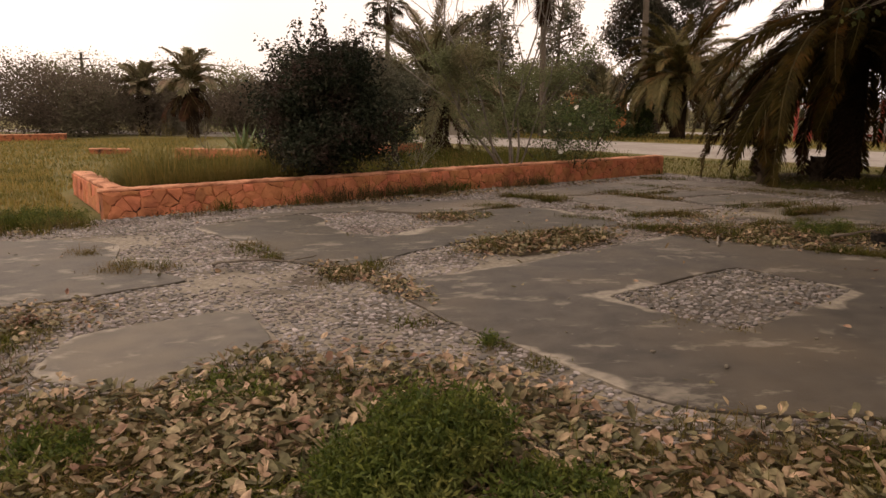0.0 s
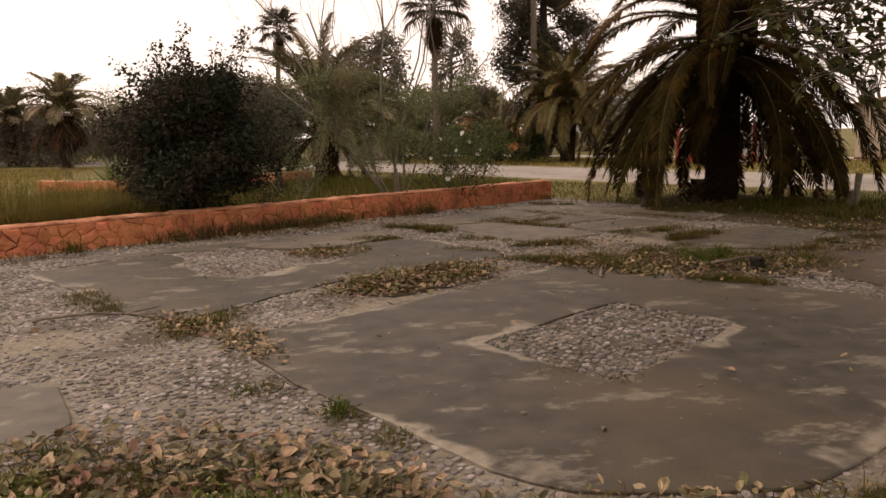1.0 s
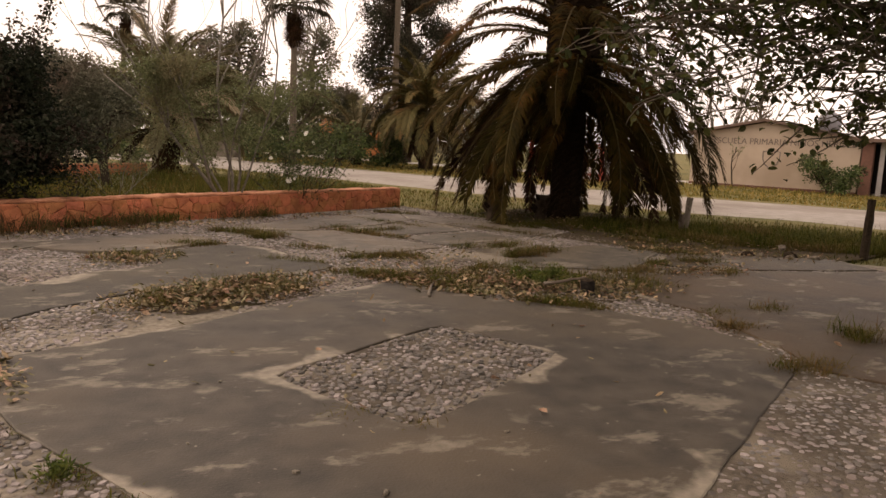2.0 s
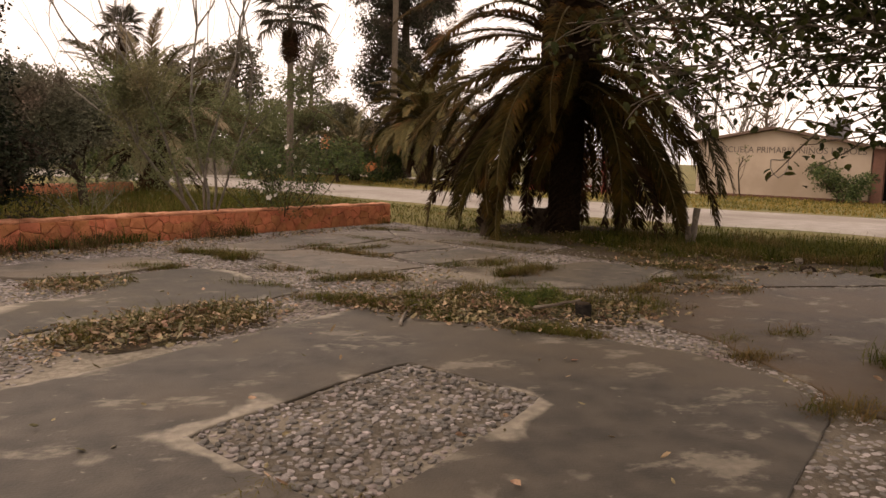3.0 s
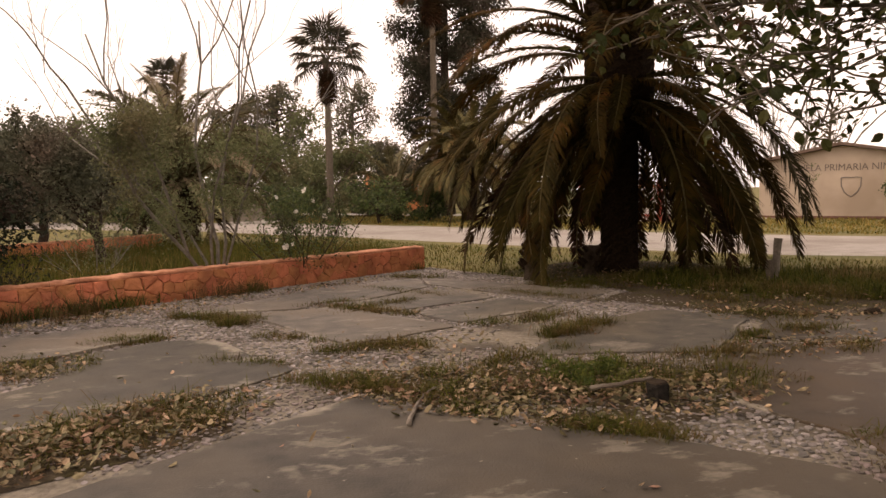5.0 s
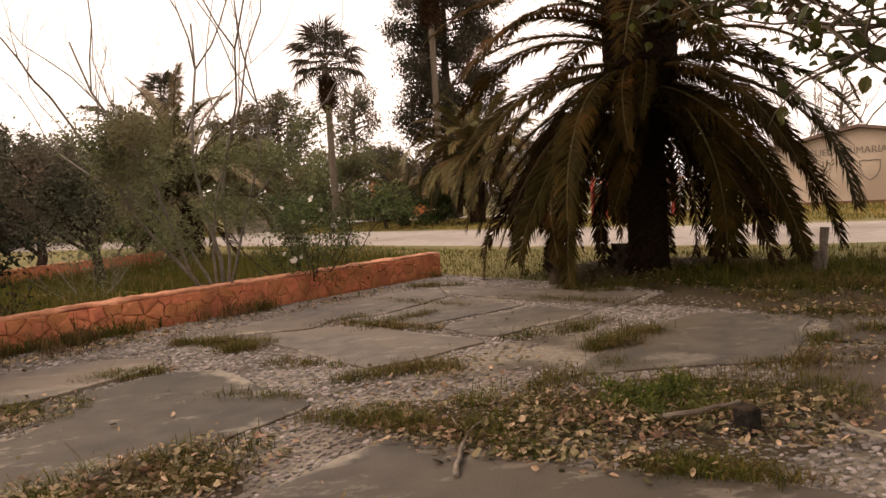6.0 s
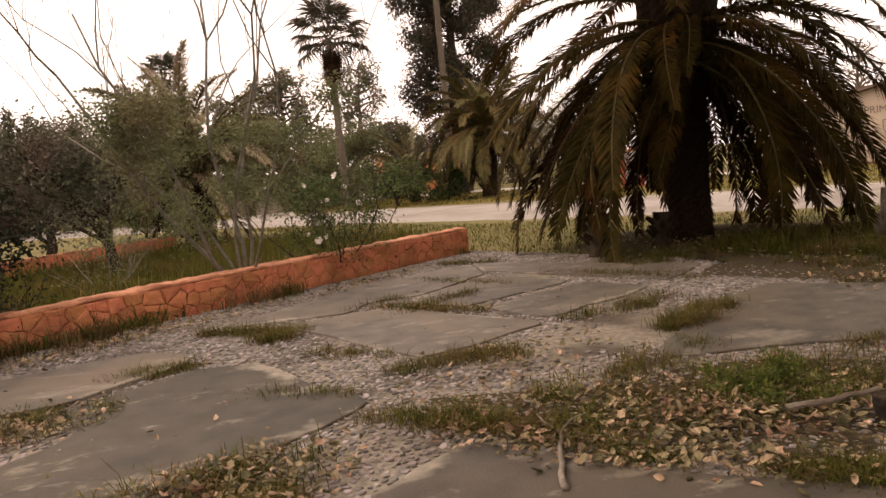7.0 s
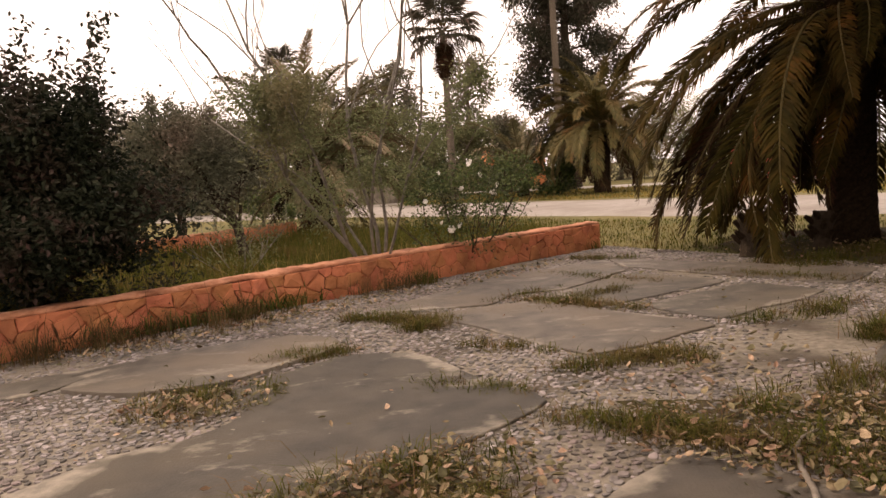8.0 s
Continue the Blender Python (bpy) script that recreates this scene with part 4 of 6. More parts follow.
def leafy_tree(name, at, label, height, width, leaves, size, mat, bark, trunk=0.5, limbs=9, clumps=26, seed=1, category="tree", group="", depth=None, low=0.3, slim=0.5, spiky=0.0, offset=(0, 0), tr=None, lean=0.3, vase=False):
    """Tapered trunk, forked limbs, and a crown of leaves in uneven clumps round the limb ends, with gaps."""
    rng = random.Random(seed)
    tree = thing(name, label, category, group, at=at)
    chunks = []
    r = tr or 0.035 * height + 0.02
    top = np.array([offset[0] * 0.5, offset[1] * 0.5, height * trunk])
    P = limb_path((0, 0, -0.1), top, 0.08 * height, rng=rng)
    chunks.append(tube(P, np.linspace(r, r * 0.6, len(P)), 9, 0.08))
    ends = []
    for i in range(limbs):
        a = 2 * math.pi * i / limbs + rng.uniform(-0.4, 0.4)
        f = rng.uniform(0.45, 1.0)
        q = P[int(f * (len(P) - 1))]
        rad = width / 2 * rng.uniform(0.4, 0.95)
        z = height * rng.uniform(low + 0.1, 0.95)
        e = np.array([math.cos(a) * rad + offset[0], math.sin(a) * rad * (depth or 1) + offset[1], z])
        L = limb_path(q, e, 0.07 * height, rng=rng)
        chunks.append(tube(L, np.linspace(r * 0.45, r * 0.08, len(L)), 5))
        ends.append(e)
        for _ in range(2):
            k = rng.randrange(3, 6)
            e2 = L[k] + np.array([rng.uniform(-1, 1) * width * 0.22, rng.uniform(-1, 1) * width * 0.22, rng.uniform(-0.05, 0.22) * height])
            M = limb_path(L[k], e2, 0.03 * height, 5, rng)
            chunks.append(tube(M, np.linspace(r * 0.22, r * 0.05, 5), 4))
            ends.append(e2)
    V, F = join(chunks)
    piece("trunk", mesh_of("trunk", V, F, [bark], smooth=True), tree)
    # clumps
    cen = list(ends)
    while len(cen) < clumps:
        a, zz = rng.uniform(0, 6.283), rng.uniform(low, 0.97)
        rr = width / 2 * math.sqrt(max(0.05, 1 - ((zz - 0.55) / 0.5) ** 2)) * rng.uniform(0.3, 0.95) * (0.4 + 0.75 * zz if vase else 1.0)
        cen.append(np.array([math.cos(a) * rr + offset[0], math.sin(a) * rr * (depth or 1) + offset[1], zz * height]))
    cen = np.array(cen)
    per = leaves // len(cen)
    pts = []
    for c in cen:
        sp = width * rng.uniform(0.08, 0.17)
        m = int(per * rng.uniform(0.5, 1.5))
        q = unit(RNG.normal(size=(m, 3))) * RNG.uniform(0, 1, (m, 1)) ** 0.45 * sp * 1.45 * np.array([1, 1, 0.8])
        pts.append(c + q)
        if spiky and c[2] > height * 0.6:
            m = int(per * 0.35)
            t = RNG.uniform(0, 1, m)[:, None]
            way = unit(np.array([rng.uniform(-0.8, 0.8), rng.uniform(-0.8, 0.8), 1.0]))
            pts.append(c + way * t * spiky * rng.uniform(0.4, 1.2) + RNG.normal(size=(m, 3)) * 0.05)
    pts = np.concatenate(pts)
    pts = pts[pts[:, 2] > height * low * 0.4]
    V, F = leaf_quads(pts, size, lean=lean, slim=slim)
    tagged(piece("crown", mesh_of("crown", V, F, [mat]), tree), kind="stuff")
    return tree


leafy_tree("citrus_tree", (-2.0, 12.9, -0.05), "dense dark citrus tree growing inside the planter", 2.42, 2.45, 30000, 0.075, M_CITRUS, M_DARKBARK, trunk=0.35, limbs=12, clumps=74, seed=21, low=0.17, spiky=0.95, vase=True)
leafy_tree("dark_tree", (-1.4, 20.2, -0.05), "dark small-leaved tree behind the planter", 2.85, 3.2, 24000, 0.075, M_DARKLEAF, M_DARKBARK, trunk=0.5, limbs=10, clumps=44, seed=22, low=0.42, offset=(-1.0, 0.3), spiky=0.4)
leafy_tree("dark_tree", (-3.6, 23.5, -0.05), "dark spreading tree in the second planter", 3.1, 4.2, 24000, 0.085, M_DARKLEAF, M_DARKBARK, trunk=0.45, limbs=9, clumps=40, seed=23, low=0.42)


def weeping_tree(at, label, height, width, leaves, mat, bark, seed, size=0.32, low=0.12):
    """A tall tree with drooping sprays: straight trunk, short rising limbs, hanging clumps."""
    rng = random.Random(seed)
    tree = thing("she_oak", label, "tree", "far trees", at=at)
    P = limb_path((0, 0, -0.1), (0.2, 0.1, height * 0.97), 0.25, 12, rng)
    chunks = [tube(P, np.linspace(0.03 * height, 0.04, 12), 8)]
    pts = []
    for i in range(46):
        f = low + (1 - low) * (i / 46) ** 0.9
        q = np.array([np.interp(f, np.linspace(0, 1, 12), P[:, k]) for k in range(3)])
        a = i * 2.4 + rng.uniform(-0.4, 0.4)
        rad = width / 2 * (0.55 + 0.5 * math.sin(f * 2.6)) * rng.uniform(0.5, 1.1)
        e = q + np.array([math.cos(a) * rad, math.sin(a) * rad, rng.uniform(0.1, 0.9)])
        L = limb_path(q, e, 0.25, 5, rng)
        chunks.append(tube(L, np.linspace(0.07, 0.02, 5), 4))
        for c in (e, L[3], L[2]):
            m = int(leaves / 46 / 3 * rng.uniform(0.5, 1.5))
            sp = RNG.normal(size=(m, 3)) * np.array([0.36, 0.36, 0.36]) * width / 7
            sp[:, 2] -= np.abs(RNG.normal(size=m)) * 0.45
            pts.append(c + sp)
    V, F = join(chunks)
    piece("trunk", mesh_of("trunk", V, F, [bark]), tree)
    V, F = leaf_quads(np.concatenate(pts), size, lean=0.9, slim=0.3)
    tagged(piece("crown", mesh_of("crown", V, F, [mat]), tree), kind="stuff")


weeping_tree((12.6, 46.5, -0.05), "tall dark drooping she-oak beyond the road", 16.0, 6.0, 64000, M_SHEOAK, M_DARKBARK, 31, size=0.25)
weeping_tree((7.9, 55, -0.05), "slender drooping tree behind the fan palm", 9.2, 3.6, 5000, M_DARKLEAF, M_BARK, 32)
weeping_tree((2.6, 54, -0.05), "dark conifer-like tree among far trees", 8.6, 4.4, 8000, M_DARKLEAF, M_DARKBARK, 33)
weeping_tree((35.4, 41.8, -0.05), "thin drooping tree behind the school", 6.4, 2.2, 260, M_DARKLEAF, M_BARK, 35)
weeping_tree((-0.4, 56, -0.05), "dark conifer-like tree among far trees", 7.8, 4.2, 7000, M_DARKLEAF, M_DARKBARK, 34)

for x, y, h, w, m, sd in [(-29, 53, 6.0, 9, M_BROWNLEAF, 41), (-36, 50, 6.4, 9, M_BROWNLEAF, 42), (-43, 47, 6.0, 10, M_BROWNLEAF, 43), (-24, 59, 5.6, 9, M_BROWNLEAF, 44), (-17, 60, 5.6, 8, M_OLIVE, 45),
                          (-11, 58, 5.8, 7, M_DARKLEAF, 46), (-8, 50, 4.6, 5.5, M_OLIVE, 47), (-12.5, 48, 4.2, 5, M_BROWNLEAF, 48), (-50, 52, 6.4, 11, M_BROWNLEAF, 49), (-32, 64, 7.0, 11, M_OLIVE, 50),
                          (5.4, 47, 4.6, 5, M_OLIVE, 51), (9.0, 50, 4.4, 5, M_DARKLEAF, 52), (0.8, 48, 5.2, 5.5, M_OLIVE, 53), (-4.5, 46, 4.6, 5.0, M_OLIVE, 54), (19, 58, 6.0, 8, M_DARKLEAF, 56),
                          (26, 60, 6.0, 9, M_OLIVE, 57), (-60, 45, 7, 12, M_BROWNLEAF, 58), (-25, 50, 4.6, 9, M_BROWNLEAF, 59), (-39, 44, 4.8, 9, M_OLIVE, 60), (-19, 52, 4.2, 7, M_BROWNLEAF, 61), (-33, 47, 4.2, 8, M_BROWNLEAF, 62)]:
    leafy_tree("thicket_tree", (x, y, -0.05), "far scrubby tree in a hazy tree line", h * (0.82 if x < -10 else 1.0), w, 15000, 0.18, m, M_BARK, trunk=0.3, limbs=9, clumps=58, seed=sd, group="far tree line", low=0.03, slim=0.55)


def bare_tree(name, at, label, height, width, stems, seed, mat, leaf=None, leaves=0, size=0.05, thick=0.028, category="tree", forks=3, start=0.02, lowleaf=0.6, wiggle=0.16, lift=0.75):
    """Several bare stems from one root, forking into thin twigs; optionally sparse small leaves low down."""
    rng = random.Random(seed)
    tree = thing(name, label, category, at=at)
    chunks, spots = [], []

    def grow(p, way, length, rad, level):
        n = 7
        pts = [p]
        d = way
        for _ in range(n - 1):
            d = unit(d + np.array([rng.uniform(-1, 1), rng.uniform(-1, 1), rng.uniform(-0.3, 0.75)]) * wiggle)
            pts.append(pts[-1] + d * length / (n - 1))
        chunks.append(tube(pts, np.linspace(rad, rad * 0.45, n), 5 if level < 2 else 4))
        spots.extend(pts[2:])
        if level < forks:
            for _ in range(rng.choice((2, 3, 3))):
                k = rng.randrange(2, n)
                w = unit(d + np.array([rng.uniform(-1, 1), rng.uniform(-1, 1), rng.uniform(-0.1, 0.9)]) * 0.75)
                grow(pts[k], w, length * rng.uniform(0.45, 0.72), rad * rng.uniform(0.38, 0.55), level + 1)

    for i in range(stems):
        a = 2 * math.pi * i / stems + rng.uniform(-0.4, 0.4)
        sl = rng.uniform(0.25, 1.0) * width / height * 1.5
        grow(np.array([math.cos(a) * 0.06, math.sin(a) * 0.06, start]), unit(np.array([math.cos(a) * sl, math.sin(a) * sl, lift])), height * rng.uniform(0.5, 0.72), thick * rng.uniform(0.6, 1.1), 0)
    V, F = join(chunks)
    piece("trunk", mesh_of("trunk", V, F, [mat], smooth=True), tree)
    if leaves:
        S = np.array(spots)
        S = S[S[:, 2] < height * lowleaf]
        S = S[np.hypot(S[:, 0], S[:, 1]) < width * 0.42]
        pick = S[RNG.integers(0, len(S), leaves)] + RNG.normal(size=(leaves, 3)) * np.array([0.15, 0.15, 0.12])
        pick = pick[pick[:, 2] > height * 0.07]
        V, F = leaf_quads(pick, size, slim=0.42)
        tagged(piece("crown", mesh_of("crown", V, F, [leaf]), tree), kind="stuff")
    return tree


bare_tree("bare_shrub", (1.3, 14.75, -0.03), "tall half-bare shrub with pale twigs in the planter", 6.3, 3.9, 7, 63, M_TWIG, M_OLIVE, 15000, 0.055, 0.030, "shrub", 3, lowleaf=0.40, wiggle=0.30, lift=1.15)
bare_tree("rose_bush", (2.55, 15.65, -0.03), "leafy rose bush with white blooms behind the wall", 1.75, 1.7, 10, 64, M_DARKBARK, M_ROSELEAF, 3600, 0.06, 0.014, "shrub", 2, lowleaf=1.0)
bare_tree("twiggy_shrub", (-0.8, 16.6, -0.03), "thin twiggy shrub among tall grass", 1.5, 1.4, 5, 65, M_TWIG, M_OLIVE, 1100, 0.05, 0.013, "shrub", 2, lowleaf=1.0)
bare_tree("dead_sapling", (-4.75, 13.3, -0.03), "dead grey sapling standing in weeds", 1.05, 0.8, 2, 66, M_DARKBARK, None, 0, thick=0.02, category="shrub", forks=2)
bare_tree("twiggy_shrub", (-8.2, 26.0, -0.03), "leafless grey shrub in the meadow", 2.0, 2.2, 5, 67, M_TWIG, None, 0, thick=0.02, category="shrub", forks=3)
bare_tree("bare_tree", (38.5, 49.0, -0.05), "tall leafless tree behind the school roof", 9.5, 6.5, 12, 68, M_TWIG, None, 0, thick=0.12, forks=3)
bare_tree("dry_weed", (-1.3, 13.3, -0.03), "brown dry weed stems beside the citrus tree", 1.1, 1.4, 6, 69, M_DARKBARK, M_CITRUS, 500, 0.06, 0.010, "shrub", 2, lowleaf=1.0)
leafy_tree("school_shrub", (26.3, 26.5, -0.03), "rounded shrub against the school wall", 1.35, 2.5, 3200, 0.14, M_ROSELEAF, M_DARKBARK, trunk=0.3, limbs=7, clumps=20, seed=71, category="shrub", low=0.1)
leafy_tree("sapling", (24.2, 30.0, -0.03), "thin staked sapling before the school wall", 2.3, 0.7, 60, 0.1, M_OLIVE, M_DARKBARK, trunk=0.8, limbs=4, clumps=8, seed=72, low=0.5, tr=0.035)
for x, y, h, w, sd in [(7.2, 38.2, 2.2, 3.4, 73), (9.8, 39.5, 1.6, 2.6, 74), (3.2, 39.5, 1.8, 2.6, 75), (-3.0, 33.5, 1.3, 2.2, 76)]:
    leafy_tree("roadside_shrub", (x, y, -0.03), "green shrub beyond the dirt road", h, w, 2600, 0.17, M_ROSELEAF, M_DARKBARK, trunk=0.3, limbs=7, clumps=20, seed=sd, category="shrub", group="roadside shrubs", low=0.08)


def rose_blooms():
    bush = [(2.2, 15.1, 0.68), (2.45, 15.2, 0.62), (2.32, 15.15, 0.58), (2.2, 15.3, 1.35), (2.75, 15.2, 1.28), (2.95, 15.4, 1.02), (2.5, 15.2, 1.12), (3.05, 15.5, 1.12), (2.65, 15.3, 1.45), (2.0, 15.2, 0.98), (3.2, 15.6, 0.8)]
    V, F = [], []
    for ring, (r, z, k) in enumerate([(0.045, 0.0, 6), (0.03, 0.018, 5), (0.015, 0.03, 4)]):
        for i in range(k):
            a = 2 * math.pi * i / k + ring
            o = len(V)
            V += [(0, 0, z - 0.01), (math.cos(a - 0.5) * r, math.sin(a - 0.5) * r, z + 0.01), (math.cos(a) * r * 1.25, math.sin(a) * r * 1.25, z + 0.02), (math.cos(a + 0.5) * r, math.sin(a + 0.5) * r, z + 0.01)]
            F.append((o, o + 1, o + 2, o + 3))
    me = mesh_of("bloom", V, F, [M_PETAL])
    host = bpy.data.objects["rose_bush"]
    for i, (x, y, z) in enumerate(bush):
        ob = piece("bloom", me, host, "white open rose bloom")
        ob.matrix_basis = Matrix.Translation((x - 2.55, y - 15.65, z + 0.03)) @ Euler((1.1, 0, i * 0.9 - 2)).to_matrix().to_4x4() @ Matrix.Scale(0.7 + 0.2 * (i % 3), 4)


rose_blooms()


def overhanging_tree():
    """A tree whose trunk stands outside the view; its long limbs reach in over the paving, with broad leaves on
    drooping twigs. Its high, flat and low boughs are unseen, added to shade the ground.
    """
    rng = random.Random(81)
    tree = thing("shade_tree", "broad-leaved shade tree with limbs hanging over the paving", "tree", at=(10.4, 4.6, -0.03))
    o = np.array([10.4, 4.6, -0.03])
    chunks, spots, high = [], [], []
    P = limb_path((0, 0, -0.1), (-0.5, 0.4, 3.0), 0.2, 8, rng)
    chunks.append(tube(P, np.linspace(0.24, 0.15, 8), 10, 0.06))
    limbs = [((4.6, 7.5, 2.5), 0.05), ((4.9, 8.1, 2.65), 0.05), ((5.2, 8.8, 2.6), 0.05), ((5.8, 9.3, 2.8), 0.045), ((6.3, 8.3, 2.5), 0.04), ((4.75, 7.45, 2.75), 0.05), ((5.4, 8.2, 3.1), 0.05), ((6.2, 8.9, 3.0), 0.05), ((5.8, 7.0, 2.7), 0.045), ((6.9, 8.2, 2.2), 0.04), ((7.4, 8.8, 2.3), 0.045), ((5.2, 7.2, 3.5), 0.05), ((6.4, 7.6, 2.9), 0.05), ((7.9, 7.8, 2.0), 0.04), ((7.0, 9.6, 2.6), 0.045), ((8.2, 9.2, 2.4), 0.04), ((7.6, 7.4, 3.0), 0.045), ((8.8, 8.4, 2.0), 0.04), ((6.6, 7.4, 1.75), 0.04), ((7.0, 7.1, 1.65), 0.04), ((7.3, 7.5, 1.7), 0.04), ((6.2, 7.6, 1.95), 0.04), ((7.5, 6.6, 1.7), 0.04), ((7.1, 6.7, 1.9), 0.04), ((4.95, 7.6, 2.12), 0.014), ((5.2, 7.6, 2.0), 0.014), ((5.4, 7.7, 2.15), 0.014)]
    for e, r in limbs:
        L = limb_path(P[-1], np.array(e) - o, 0.7, 12, rng)
        chunks.append(tube(L, np.linspace(r * 1.2, r * 0.12, 12), 6))
        for k in range(5, 12):
            for _ in range(3):
                w = np.array([rng.uniform(-1, 0.5), rng.uniform(-0.7, 0.9), rng.uniform(-0.55, 0.5)])
                q = L[k] + unit(w) * rng.uniform(0.35, 0.85)
                M = limb_path(L[k], q, 0.08, 6, rng)
                chunks.append(tube(M, np.linspace(0.010, 0.004, 6), 4))
                spots += list(M[1:])
    # high crown above the view, widened to shade the paving
    for i in range(95):
        a = 2.4 * i
        e = np.array([math.cos(a) * rng.uniform(1.5, 7.0) - 2.9, math.sin(a) * rng.uniform(1.5, 6.2) + 1.2, rng.uniform(5.0, 7.2)])
        L = limb_path(P[-1], e, 0.4, 9, rng)
        chunks.append(tube(L, np.linspace(0.07, 0.015, 9), 6))
        high += [L[k] + np.array([rng.uniform(-0.8, 0.8), rng.uniform(-0.8, 0.8), rng.uniform(-0.2, 0.5)]) for k in range(5, 9) for _ in range(5)]
    # unseen flat boughs under the high crown, added to darken the paving
    mid = []
    for i in range(44):
        e = np.array([rng.uniform(3.2, 9.6), rng.uniform(1.5, 6.6), rng.uniform(4.1, 4.9)]) - o
        L = limb_path(P[-1] + np.array([0, 0, 0.2]), e, 0.35, 9, rng)
        chunks.append(tube(L, np.linspace(0.05, 0.01, 9), 5))
        mid += [L[k] + np.array([rng.uniform(-0.6, 0.6), rng.uniform(-0.6, 0.6), rng.uniform(-0.05, 0.4)]) for k in range(4, 9) for _ in range(4)]
    # unseen low boughs away from the paving, added to block light from that side
    low = []
    for i in range(34):
        a = radians(-150 + 170 * i / 33)
        d = rng.uniform(2.2, 5.2)
        L = limb_path(P[-1], (math.cos(a) * d, math.sin(a) * d, rng.uniform(1.2, 4.6)), 0.5, 9, rng)
        chunks.append(tube(L, np.linspace(0.06, 0.012, 9), 6))
        low += [L[k] + np.array([rng.uniform(-0.6, 0.6), rng.uniform(-0.6, 0.6), rng.uniform(-0.6, 0.5)]) for k in range(4, 9) for _ in range(4)]
    V, F = join(chunks)
    piece("trunk", mesh_of("trunk", V, F, [M_BARK], smooth=True), tree)
    # one leaf mass for all the unseen boughs that block the sky
    H = np.array(high)
    H = H[RNG.integers(0, len(H), 84000)] + RNG.normal(size=(84000, 3)) * 0.30
    W = np.array(low)
    W = W[RNG.integers(0, len(W), 26000)] + RNG.normal(size=(26000, 3)) * 0.26
    Q = np.array(mid)
    Q = Q[RNG.integers(0, len(Q), 30000)] + RNG.normal(size=(30000, 3)) * np.array([0.3, 0.3, 0.1])
    H = np.concatenate([H, W, Q])
    V, F = leaf_quads(H, 0.19, lean=0.5, slim=0.75)
    tagged(piece("upper_crown", mesh_of("upper_crown", V, F, [M_FIGLEAF]), tree), kind="stuff")
    S = np.array(spots)
    pick = S[RNG.integers(0, len(S), 4700)] + RNG.normal(size=(4700, 3)) * 0.07
    V, F = ovate_leaves(pick, 0.088, lean=0.5, slim=0.66)
    tagged(piece("crown", mesh_of("crown", V, F, [M_FIGLEAF]), tree), kind="stuff")


overhanging_tree()

